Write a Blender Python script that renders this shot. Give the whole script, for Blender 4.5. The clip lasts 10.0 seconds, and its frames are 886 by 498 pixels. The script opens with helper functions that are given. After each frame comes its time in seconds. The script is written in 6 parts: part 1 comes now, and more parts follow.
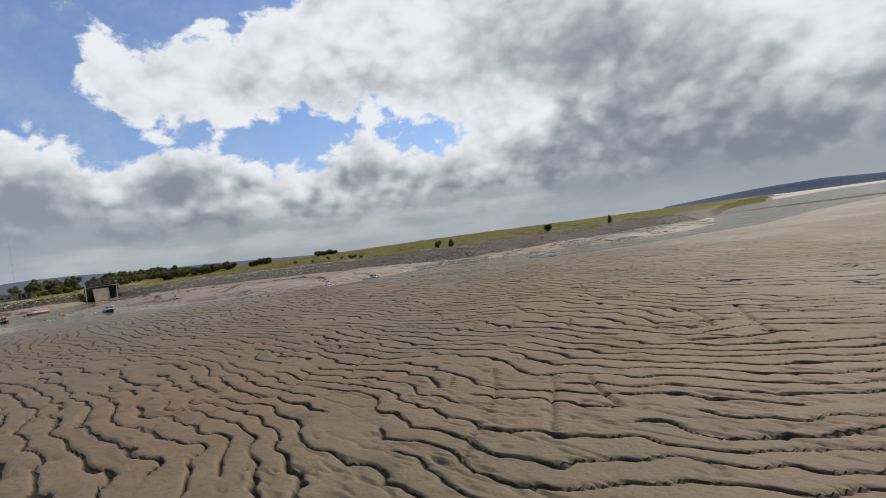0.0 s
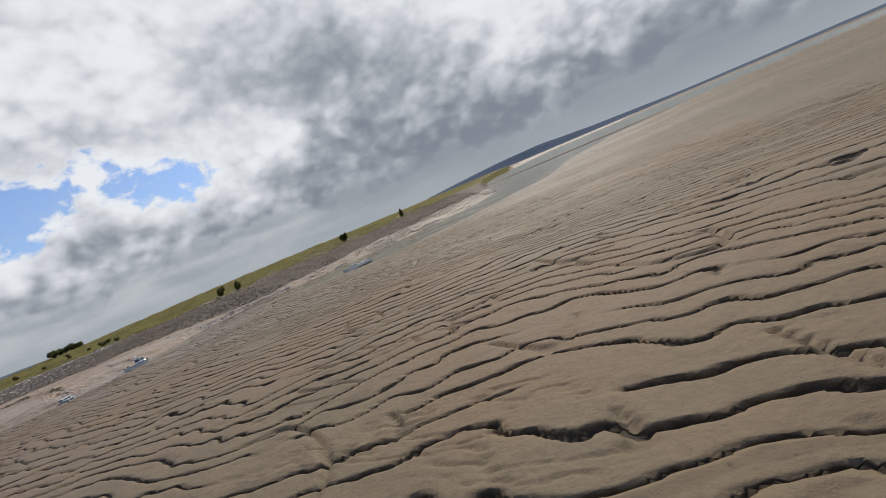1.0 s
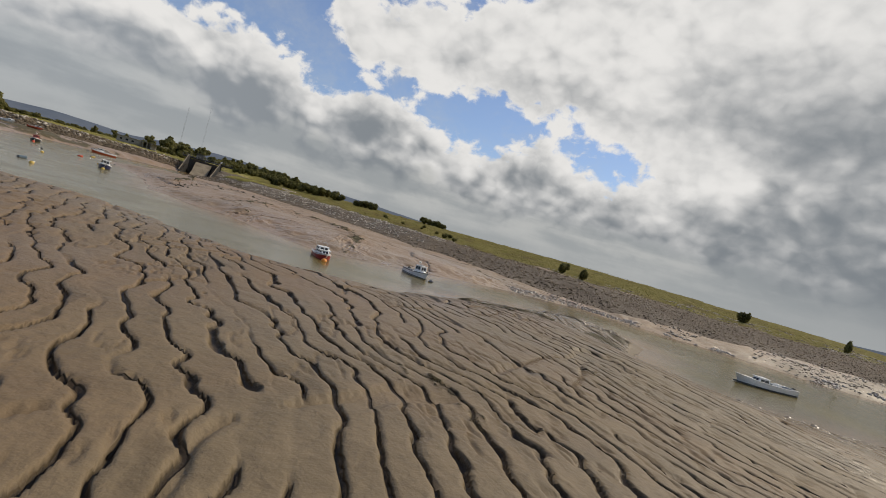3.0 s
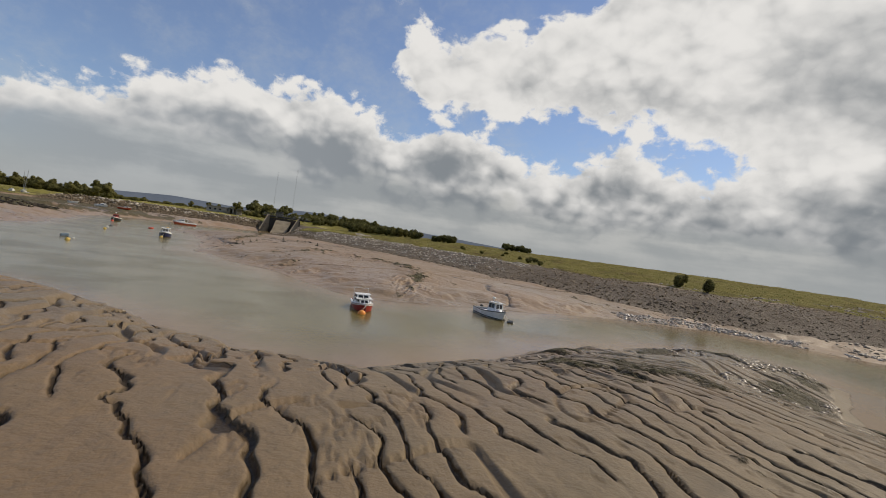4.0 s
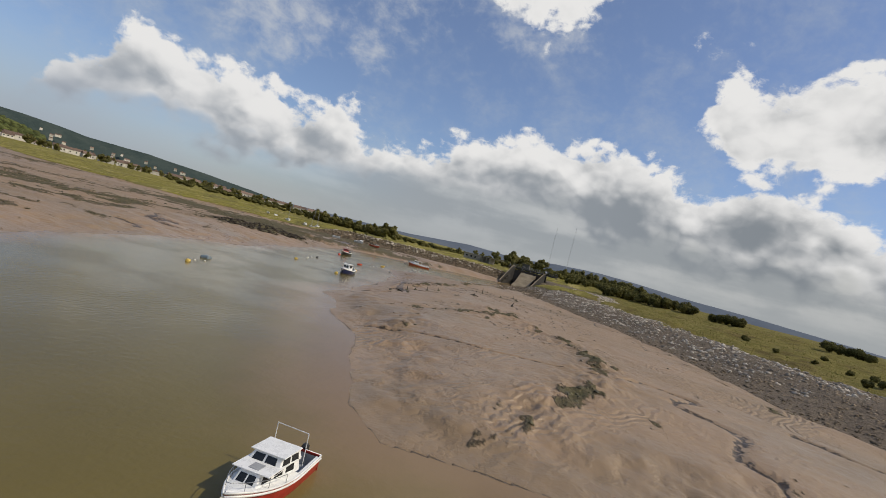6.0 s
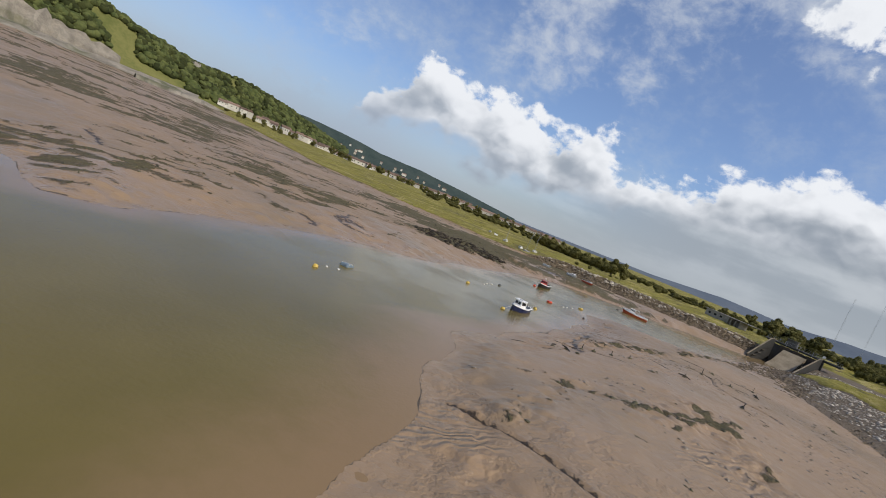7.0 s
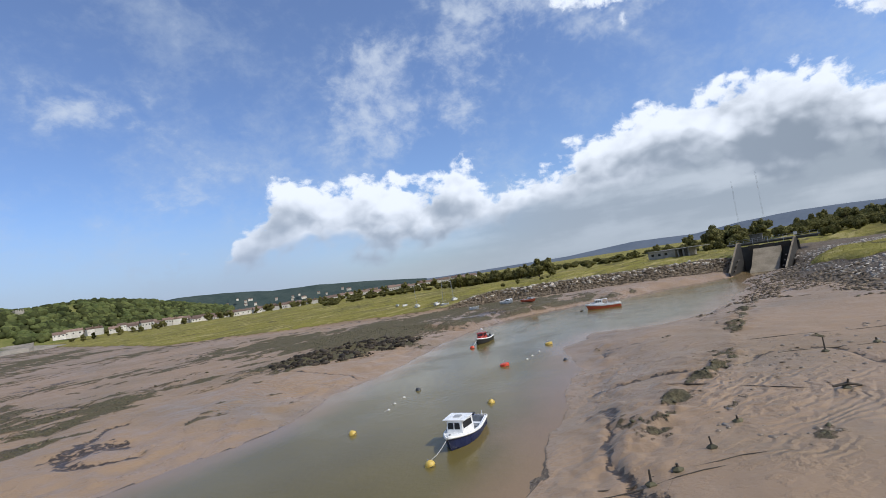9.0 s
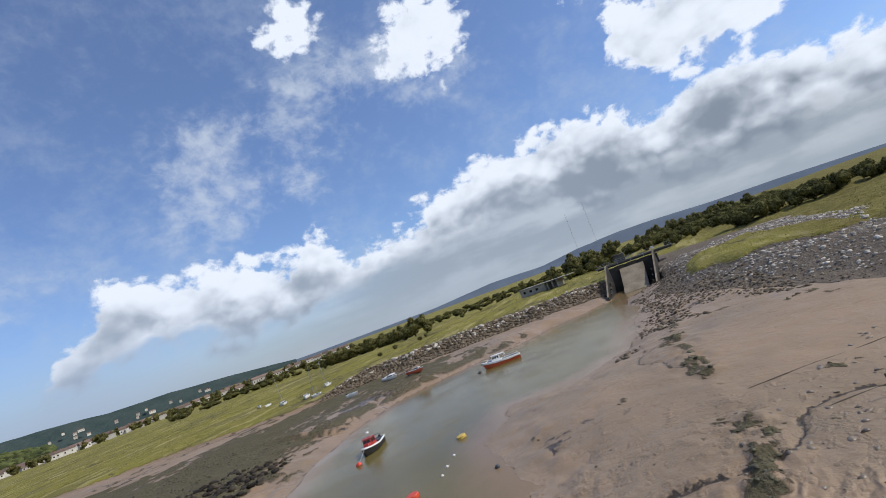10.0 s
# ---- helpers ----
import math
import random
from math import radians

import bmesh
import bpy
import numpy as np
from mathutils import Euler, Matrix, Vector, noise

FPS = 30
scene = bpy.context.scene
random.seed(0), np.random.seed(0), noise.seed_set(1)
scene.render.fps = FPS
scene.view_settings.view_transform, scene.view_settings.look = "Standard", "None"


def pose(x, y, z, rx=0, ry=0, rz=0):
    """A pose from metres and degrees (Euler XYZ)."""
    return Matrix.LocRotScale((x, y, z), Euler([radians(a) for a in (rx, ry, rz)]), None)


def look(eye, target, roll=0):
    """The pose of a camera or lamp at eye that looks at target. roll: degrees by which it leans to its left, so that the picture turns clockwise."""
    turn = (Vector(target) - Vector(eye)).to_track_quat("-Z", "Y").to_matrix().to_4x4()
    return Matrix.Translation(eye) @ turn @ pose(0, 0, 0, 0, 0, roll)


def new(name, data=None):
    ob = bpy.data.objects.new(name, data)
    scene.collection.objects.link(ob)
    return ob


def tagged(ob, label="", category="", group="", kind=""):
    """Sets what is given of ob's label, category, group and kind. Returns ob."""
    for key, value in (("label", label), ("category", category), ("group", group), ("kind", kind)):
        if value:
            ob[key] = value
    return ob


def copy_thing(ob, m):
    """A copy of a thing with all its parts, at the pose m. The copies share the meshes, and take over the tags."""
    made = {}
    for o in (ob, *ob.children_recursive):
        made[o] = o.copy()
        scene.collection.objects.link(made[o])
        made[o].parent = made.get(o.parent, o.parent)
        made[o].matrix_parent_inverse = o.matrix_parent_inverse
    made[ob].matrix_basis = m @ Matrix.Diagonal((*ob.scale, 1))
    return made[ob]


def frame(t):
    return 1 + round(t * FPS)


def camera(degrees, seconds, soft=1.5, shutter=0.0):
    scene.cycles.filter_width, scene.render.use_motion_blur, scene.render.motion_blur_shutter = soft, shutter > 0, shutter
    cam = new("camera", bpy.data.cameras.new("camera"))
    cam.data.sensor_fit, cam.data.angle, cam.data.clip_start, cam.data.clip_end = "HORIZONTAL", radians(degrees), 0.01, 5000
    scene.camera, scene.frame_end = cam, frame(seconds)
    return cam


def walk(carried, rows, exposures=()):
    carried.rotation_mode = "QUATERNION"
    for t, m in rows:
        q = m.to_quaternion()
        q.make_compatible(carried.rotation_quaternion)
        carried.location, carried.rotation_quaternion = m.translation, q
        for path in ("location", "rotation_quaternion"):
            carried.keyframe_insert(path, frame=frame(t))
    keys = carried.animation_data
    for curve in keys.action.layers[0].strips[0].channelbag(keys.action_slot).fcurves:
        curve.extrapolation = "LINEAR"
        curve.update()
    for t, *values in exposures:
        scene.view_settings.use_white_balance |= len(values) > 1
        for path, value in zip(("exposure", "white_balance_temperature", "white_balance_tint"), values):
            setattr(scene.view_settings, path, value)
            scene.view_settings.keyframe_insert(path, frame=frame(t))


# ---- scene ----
cam = camera(83.45, 10.0, 0.9)
PATH = [
    (0.0, look((21.54, 75.22, 8.32), (6.29, 88.15, 7.90), -7.68)),
    (0.5, look((12.73, 81.28, 8.29), (1.35, 97.70, 7.16), -13.17)),
    (1.0, look((4.23, 88.20, 7.45), (-4.47, 106.10, 5.41), -23.02)),
    (1.5, look((-3.42, 95.97, 6.91), (-15.26, 112.09, 6.59), -9.71)),
    (1.8, look((-7.28, 100.75, 6.70), (-21.90, 114.40, 6.91), 2.88)),
    (2.0, look((-9.63, 103.78, 6.74), (-25.48, 115.98, 6.99), 10.13)),
    (2.4, look((-15.57, 109.42, 6.87), (-32.93, 119.34, 6.69), 20.00)),
    (2.5, look((-16.96, 110.79, 6.84), (-34.39, 120.59, 6.67), 19.56)),
    (3.0, look((-24.64, 116.45, 7.19), (-42.74, 124.92, 6.48), 15.96)),
    (3.2, look((-27.62, 118.37, 7.36), (-46.11, 125.95, 6.49), 14.55)),
    (4.3, look((-42.48, 126.15, 7.13), (-62.04, 130.31, 7.29), 8.08)),
    (4.5, look((-45.47, 127.36, 7.38), (-65.22, 130.54, 7.50), 9.89)),
    (5.0, look((-54.05, 129.94, 7.58), (-74.01, 131.18, 7.74), 8.40)),
    (5.2, look((-57.49, 130.61, 7.47), (-77.49, 130.63, 7.72), 8.89)),
    (6.3, look((-74.45, 139.81, 11.03), (-92.48, 131.18, 10.40), 16.96)),
    (6.5, look((-78.48, 139.54, 11.55), (-95.55, 129.17, 10.54), 18.77)),
    (7.0, look((-88.71, 137.14, 12.82), (-102.96, 123.27, 10.70), 22.08)),
    (7.5, look((-98.02, 132.85, 13.84), (-111.28, 117.98, 12.06), 17.68)),
    (8.0, look((-106.22, 127.78, 12.90), (-121.72, 115.13, 12.73), 4.34)),
    (8.5, look((-115.51, 121.64, 12.42), (-131.41, 109.52, 12.95), -2.17)),
    (9.0, look((-123.93, 116.26, 12.13), (-140.16, 104.62, 13.26), -8.72)),
    (9.5, look((-132.86, 110.33, 12.51), (-150.66, 101.33, 14.00), -11.52)),
    (10.0, look((-140.52, 106.67, 14.05), (-159.35, 100.30, 16.23), -20.04)),
]
walk(cam, PATH, exposures=((0.0, -0.09, 6800, 10), (1.5, -0.12, 6800, 10), (2.5, -0.17, 7350, 10), (4.5, -0.22, 7500, 10), (6.5, -0.13, 7100, 10), (7.5, 0.06, 6550, 10), (8.5, 0.12, 6300, 10), (10.0, 0.00, 6300, 10)))

# ---------------------------------------------------------------- light
SUN_AZ, SUN_EL = radians(12.0), radians(46.0)     # azimuth counted from +y towards -x


def math_node(tree, op, a, b=None, c=None, clamp=False):
    n = tree.nodes.new("ShaderNodeMath")
    n.operation, n.use_clamp = op, clamp
    for k, v in enumerate((a, b, c)):
        if v is None:
            continue
        if isinstance(v, (int, float)):
            n.inputs[k].default_value = v
        else:
            tree.links.new(v, n.inputs[k])
    return n.outputs[0]


def ramp(tree, v, a, b, lo=0.0, hi=1.0):
    n = tree.nodes.new("ShaderNodeMapRange")
    n.interpolation_type = "SMOOTHSTEP"
    tree.links.new(v, n.inputs["Value"])
    for key, val in (("From Min", a), ("From Max", b), ("To Min", lo), ("To Max", hi)):
        if isinstance(val, (int, float)):
            n.inputs[key].default_value = val
        else:
            tree.links.new(val, n.inputs[key])
    return n.outputs["Result"]


def noise_tex(tree, vec, scale, detail=4.0, rough=0.55, out="Fac", distortion=0.0):
    n = tree.nodes.new("ShaderNodeTexNoise")
    n.inputs["Scale"].default_value, n.inputs["Detail"].default_value = scale, detail
    n.inputs["Roughness"].default_value, n.inputs["Distortion"].default_value = rough, distortion
    if vec is not None:
        tree.links.new(vec, n.inputs["Vector"])
    return n.outputs[out]


def mix_col(tree, fac, a, b, blend="MIX"):
    n = tree.nodes.new("ShaderNodeMix")
    n.data_type, n.blend_type = "RGBA", blend
    for key, v in ((0, fac), (6, a), (7, b)):
        if isinstance(v, (int, float)):
            n.inputs[key].default_value = v
        elif isinstance(v, tuple):
            n.inputs[key].default_value = (*v[:3], 1)
        else:
            tree.links.new(v, n.inputs[key])
    return n.outputs[2]


def total_nodes(tree, *pairs):
    out = 0.0
    for v, w in pairs:
        out = math_node(tree, "MULTIPLY_ADD", v, w, out)
    return out


def build_world():
    world = bpy.data.worlds.new("sky")
    scene.world = world
    world.use_nodes = True
    t = world.node_tree
    t.nodes.clear()
    sky = t.nodes.new("ShaderNodeTexSky")
    sky.sky_type, sky.sun_disc = "NISHITA", False
    sky.sun_elevation, sky.sun_rotation = SUN_EL, -SUN_AZ
    sky.air_density, sky.dust_density, sky.ozone_density = 1.0, 0.6, 2.0
    blue = mix_col(t, 1.0, sky.outputs[0], (0.090, 0.106, 0.138), "MULTIPLY")

    co = t.nodes.new("ShaderNodeTexCoord").outputs["Generated"]
    sep = t.nodes.new("ShaderNodeSeparateXYZ")
    t.links.new(co, sep.inputs[0])
    dx, dy, dz = sep.outputs
    az = math_node(t, "MULTIPLY_ADD", math_node(t, "ARCTAN2", math_node(t, "MULTIPLY", dy, -1.0), math_node(t, "MULTIPLY", dx, -1.0)), 57.2958, 90.0)
    el = math_node(t, "MULTIPLY", math_node(t, "ARCSINE", dz), 57.2958)

    # cloud texture: direction with the height stretched so that the heaps lie flat
    comb = t.nodes.new("ShaderNodeCombineXYZ")
    t.links.new(dx, comb.inputs[0])
    t.links.new(dy, comb.inputs[1])
    t.links.new(math_node(t, "MULTIPLY", dz, 1.35), comb.inputs[2])

    def shifted(v, amount, by=None):
        n = t.nodes.new("ShaderNodeVectorMath")
        n.operation = "MULTIPLY_ADD" if by is not None else "ADD"
        t.links.new(by if by is not None else v, n.inputs[0])
        n.inputs[1].default_value = amount
        if by is not None:
            t.links.new(v, n.inputs[2])
        return n.outputs[0]

    vec = shifted(comb.outputs[0], (0.05, 0.05, 0.05), noise_tex(t, comb.outputs[0], 7.0, 4.0, 0.6, out="Color"))

    def cells(v, scale):
        n = t.nodes.new("ShaderNodeTexVoronoi")
        n.inputs["Scale"].default_value = scale
        t.links.new(v, n.inputs["Vector"])
        return math_node(t, "SUBTRACT", 0.55, n.outputs["Distance"])

    def total(*pairs):
        out = 0.0
        for v, w in pairs:
            out = math_node(t, "MULTIPLY_ADD", v, w, out)
        return out

    def heaps(v):
        """Cauliflower heaps: rounded cells at three sizes on a broad swell."""
        return total((cells(v, 8.5), 0.50), (cells(v, 18.0), 0.42), (cells(v, 40.0), 0.22),
                     (math_node(t, "SUBTRACT", noise_tex(t, v, 5.0, 3.0, 0.5), 0.5), 1.1))

    n1, n2 = heaps(vec), heaps(shifted(vec, (-0.008, 0.026, 0.040)))
    fine = math_node(t, "SUBTRACT", noise_tex(t, vec, 38.0, 6.0, 0.62), 0.5)
    soft = math_node(t, "SUBTRACT", noise_tex(t, vec, 6.5, 7.0, 0.58), 0.5)
    flat = shifted(comb.outputs[0], (0.0, 0.0, 3.0), comb.outputs[0])
    layers = math_node(t, "SUBTRACT", noise_tex(t, flat, 4.0, 5.0, 0.5), 0.5)

    def profile(stops, top):
        """A height along the horizon, from (azimuth, height) stops."""
        n = t.nodes.new("ShaderNodeValToRGB")
        n.color_ramp.interpolation = "EASE"
        rampe = n.color_ramp.elements
        while len(rampe) < len(stops):
            rampe.new(0.5)
        for e, (a, h) in zip(rampe, sorted(stops)):
            e.position, e.color = a / 180.0, (h / top, h / top, h / top, 1)
        t.links.new(math_node(t, "DIVIDE", az, 180.0), n.inputs[0])
        return math_node(t, "MULTIPLY", n.outputs[0], top)

    def blob(a0, e0, ra, re, tilt=0.0, hard=1.0):
        u = math_node(t, "DIVIDE", math_node(t, "SUBTRACT", az, a0), ra)
        e = math_node(t, "SUBTRACT", el, e0)
        if tilt:
            e = math_node(t, "SUBTRACT", e, math_node(t, "MULTIPLY", math_node(t, "SUBTRACT", az, a0), tilt))
        v = math_node(t, "DIVIDE", e, re)
        r = math_node(t, "ADD", math_node(t, "MULTIPLY", u, u), math_node(t, "MULTIPLY", v, v))
        if hard != 1.0:
            r = math_node(t, "POWER", r, hard)
        return math_node(t, "POWER", 2.718, math_node(t, "MULTIPLY", r, -1.0))

    # the heaped bank along the horizon
    top = profile(((0, 13.0), (28, 12.5), (40, 12.3), (46, 11.2), (51, 11.0), (58, 13.2), (64, 10.8), (68, 10.0), (72, 12.6), (77, 14.2), (82, 11.4), (87, 13.2), (92, 14.8), (99, 13.6),
                   (107, 12.6), (112, 10.2), (118, 9.6), (124, 11.8), (131, 10.8), (138, 11.2), (143, 12.4), (147, 9.5), (150, 4.0), (180, 0.0)), 20.0)
    low = profile(((0, 4.0), (60, 4.2), (82, 5.4), (97, 7.4), (110, 6.6), (120, 5.6), (131, 5.0), (141, 5.4), (150, 5.0), (180, 4.0)), 20.0)
    rise = math_node(t, "DIVIDE", math_node(t, "SUBTRACT", top, el), 3.2)
    bank = math_node(t, "MULTIPLY", math_node(t, "MAXIMUM", math_node(t, "MINIMUM", rise, 1.6), -1.6), 0.5)
    shape = bank
    # the broad cloud above, parted from the bank by a lens of blue
    under_edge = profile(((0, 0.0), (30, 1.0), (36, 5.0), (42, 10.6), (47, 13.0), (55, 14.3), (64, 14.8), (73, 14.4), (79, 15.6), (84, 19.0), (88, 24.0), (180, 24.0)), 40.0)
    over_edge = profile(((0, 40.0), (54, 40.0), (59, 30.0), (64, 25.5), (70, 23.2), (77, 22.0), (82, 20.6), (85, 18.0), (88, 10.0), (180, 10.0)), 40.0)
    upper = math_node(t, "DIVIDE", math_node(t, "MINIMUM", math_node(t, "SUBTRACT", el, under_edge), math_node(t, "SUBTRACT", over_edge, el)), 3.0)
    upper = math_node(t, "MULTIPLY_ADD", math_node(t, "MAXIMUM", math_node(t, "MINIMUM", upper, 1.6), -1.6), 0.5, 0.08)
    shape = math_node(t, "MAXIMUM", shape, upper)
    for w, args in ((0.85, (103, 28.5, 9, 6.0, 0.0, 1.5)), (0.7, (118, 33.5, 7, 4.5, 0.0, 1.4)), (0.55, (87, 25.5, 8, 2.6)), (0.5, (80, 17.5, 3, 2.0)),
                    (0.6, (30, 50, 60, 12)), (0.45, (140, 56, 40, 14))):
        shape = math_node(t, "MULTIPLY_ADD", blob(*args), w, shape)
    dens = total((shape, 1.0), (n1, 1.0), (fine, 0.75))
    cover = ramp(t, dens, -0.02, 0.22)
    # broken high cloud and thin streaks
    wisp = total((blob(128, 20.5, 11, 8, 0.25), 0.85), (blob(112, 26, 12, 6), 0.6), (blob(95, 25, 14, 5), 0.35), (blob(160, 20.5, 10, 4.5), 0.50), (blob(153, 11, 9, 4.0), 0.34), (blob(171, 9, 10, 6), 0.30))
    wisp = ramp(t, total((wisp, 1.0), (soft, 2.3), (fine, 0.7)), 0.40, 1.2, 0.0, 0.70)
    # sun-side swells bright, hollows and undersides grey
    inner = math_node(t, "DIVIDE", math_node(t, "SUBTRACT", el, low), math_node(t, "MAXIMUM", math_node(t, "SUBTRACT", top, low), 1.0))
    lit = ramp(t, inner, 0.0, 1.0, 0.06, 0.74)
    # the high cloud is smoother and whiter than the heaps
    calm = math_node(t, "MULTIPLY", ramp(t, az, 34.0, 52.0, 0.75, 1.0), ramp(t, math_node(t, "SUBTRACT", el, top), 0.0, 2.5, 1.0, 0.72))
    relief = total((math_node(t, "SUBTRACT", n1, n2), 1.15), (n1, 0.36), (soft, 0.7))
    lit = total((lit, 1.0), (math_node(t, "MULTIPLY", relief, calm), 1.0), (fine, 0.22),
                (math_node(t, "MULTIPLY", math_node(t, "SUBTRACT", noise_tex(t, vec, 3.6, 3.0, 0.45), 0.5), ramp(t, az, 52.0, 34.0)), 1.5))
    lit = math_node(t, "ADD", lit, ramp(t, dens, 0.45, 0.05, 0.0, 0.34))
    for w, args in ((-0.46, (25, 14, 11, 8.0)), (-0.42, (36, 21, 9, 6)), (-0.34, (6, 6, 22, 7)), (0.35, (12, 21, 6, 6)), (0.10, (48, 24, 7, 6)), (-0.10, (66, 20, 18, 7)), (-0.22, (80, 9, 16, 3.0)), (0.12, (104, 28, 13, 8)), (0.16, (124, 11, 22, 5))):
        lit = math_node(t, "MULTIPLY_ADD", blob(*args), w, lit)
    shade = mix_col(t, ramp(t, az, 60.0, 125.0), (0.225, 0.268, 0.328), (0.335, 0.395, 0.485))
    cloud = mix_col(t, ramp(t, lit, -0.34, 1.08), shade, (0.85, 0.90, 0.985))
    # layered grey below the heaps
    sheet = mix_col(t, ramp(t, total((layers, 3.0), (soft, 1.3), (fine, 0.3)), -0.40, 0.50), mix_col(t, ramp(t, az, 70.0, 118.0), (0.34, 0.39, 0.45), (0.34, 0.40, 0.48)), mix_col(t, ramp(t, az, 70.0, 118.0), (0.54, 0.585, 0.64), (0.46, 0.525, 0.61)))
    sheet = mix_col(t, ramp(t, az, 50.0, 15.0, 0.0, 0.8), sheet, (0.24, 0.285, 0.345))
    under = ramp(t, total((el, 1.0), (low, -1.0), (n1, -5.0)), 0.9, -1.6)
    cloud = mix_col(t, under, cloud, sheet)
    col = mix_col(t, wisp, mix_col(t, ramp(t, total((soft, 1.0), (fine, 0.4)), -0.12, 0.30, 0.10, 0.42), blue, (0.50, 0.58, 0.68)), (0.64, 0.70, 0.79))
    cover = math_node(t, "MULTIPLY", cover, math_node(t, "SUBTRACT", 1.0, math_node(t, "MULTIPLY", under, ramp(t, az, 108.0, 143.0, 0.0, 0.90))))
    col = mix_col(t, cover, col, cloud)
    # pale milky air low over the land
    col = mix_col(t, ramp(t, el, 5.0, -0.5, 0.0, 0.70), col, (0.39, 0.44, 0.50))
    col = mix_col(t, math_node(t, "MULTIPLY", ramp(t, el, 12.0, 1.0, 0.0, 0.75), ramp(t, az, 125.0, 150.0)), col, (0.36, 0.44, 0.58))
    bg = t.nodes.new("ShaderNodeBackground")
    t.links.new(col, bg.inputs[0])
    bg.inputs[1].default_value = 1.0
    out = t.nodes.new("ShaderNodeOutputWorld")
    t.links.new(bg.outputs[0], out.inputs[0])


build_world()
sun_data = bpy.data.lights.new("sun", "SUN")
sun_data.energy, sun_data.angle, sun_data.color = 3.0, radians(0.6), (1.0, 0.95, 0.87)
sun = new("sun", sun_data)
sun_dir = Vector((-math.sin(SUN_AZ) * math.cos(SUN_EL), math.cos(SUN_AZ) * math.cos(SUN_EL), math.sin(SUN_EL)))
sun.matrix_world = look(sun_dir * 100, (0, 0, 0))
scene.view_settings.exposure = 0.0


# ---------------------------------------------------------------- materials
def material(name, colors, rough=0.6, metal=0.0, scale=3.0, bump=0.0, bump_scale=20.0, bump_dist=0.02, spread=0.5, random_tint=0.0, spec=0.5, coords="Object"):
    m = bpy.data.materials.new(name)
    m.use_nodes = True
    t = m.node_tree
    bsdf = t.nodes["Principled BSDF"]
    co = t.nodes.new("ShaderNodeTexCoord").outputs["Object"]
    if coords == "World":
        co = t.nodes.new("ShaderNodeNewGeometry").outputs["Position"]
    f = noise_tex(t, co, scale, 6.0, 0.6)
    fine = noise_tex(t, co, scale * 9.0, 4.0, 0.6)
    f2 = math_node(t, "MULTIPLY_ADD", math_node(t, "SUBTRACT", fine, 0.5), 0.5, f)
    col = mix_col(t, ramp(t, f2, 0.5 - spread / 2, 0.5 + spread / 2), colors[0], colors[1])
    if len(colors) > 2:
        col = mix_col(t, ramp(t, noise_tex(t, co, scale * 0.31, 3.0), 0.52, 0.68, 0.0, 0.85), col, colors[2])
    if random_tint:
        info = t.nodes.new("ShaderNodeObjectInfo").outputs["Random"]
        isl = t.nodes.new("ShaderNodeNewGeometry").outputs["Random Per Island"]
        r = math_node(t, "FRACT", math_node(t, "ADD", info, isl))
        hsv = t.nodes.new("ShaderNodeHueSaturation")
        t.links.new(col, hsv.inputs["Color"])
        t.links.new(ramp(t, r, 0.0, 1.0, 1 - random_tint, 1 + random_tint), hsv.inputs["Value"])
        col = hsv.outputs[0]
    t.links.new(col, bsdf.inputs["Base Color"])
    t.links.new(ramp(t, f2, 0.2, 0.8, max(rough - 0.12, 0.02), min(rough + 0.12, 1.0)), bsdf.inputs["Roughness"])
    bsdf.inputs["Metallic"].default_value = metal
    bsdf.inputs["Specular IOR Level"].default_value = spec
    if bump:
        b = t.nodes.new("ShaderNodeBump")
        b.inputs["Strength"].default_value, b.inputs["Distance"].default_value = bump, bump_dist
        t.links.new(noise_tex(t, co, bump_scale, 5.0, 0.65), b.inputs["Height"])
        t.links.new(b.outputs[0], bsdf.inputs["Normal"])
    return m


def leafy(m, share=0.35):
    """Lets part of the light through a leaf material."""
    t = m.node_tree
    bsdf = t.nodes["Principled BSDF"]
    glow = t.nodes.new("ShaderNodeBsdfTranslucent")
    t.links.new(bsdf.inputs["Base Color"].links[0].from_socket, glow.inputs["Color"])
    mix = t.nodes.new("ShaderNodeMixShader")
    mix.inputs[0].default_value = share
    t.links.new(bsdf.outputs[0], mix.inputs[1])
    t.links.new(glow.outputs[0], mix.inputs[2])
    t.links.new(mix.outputs[0], t.nodes["Material Output"].inputs["Surface"])
    return m


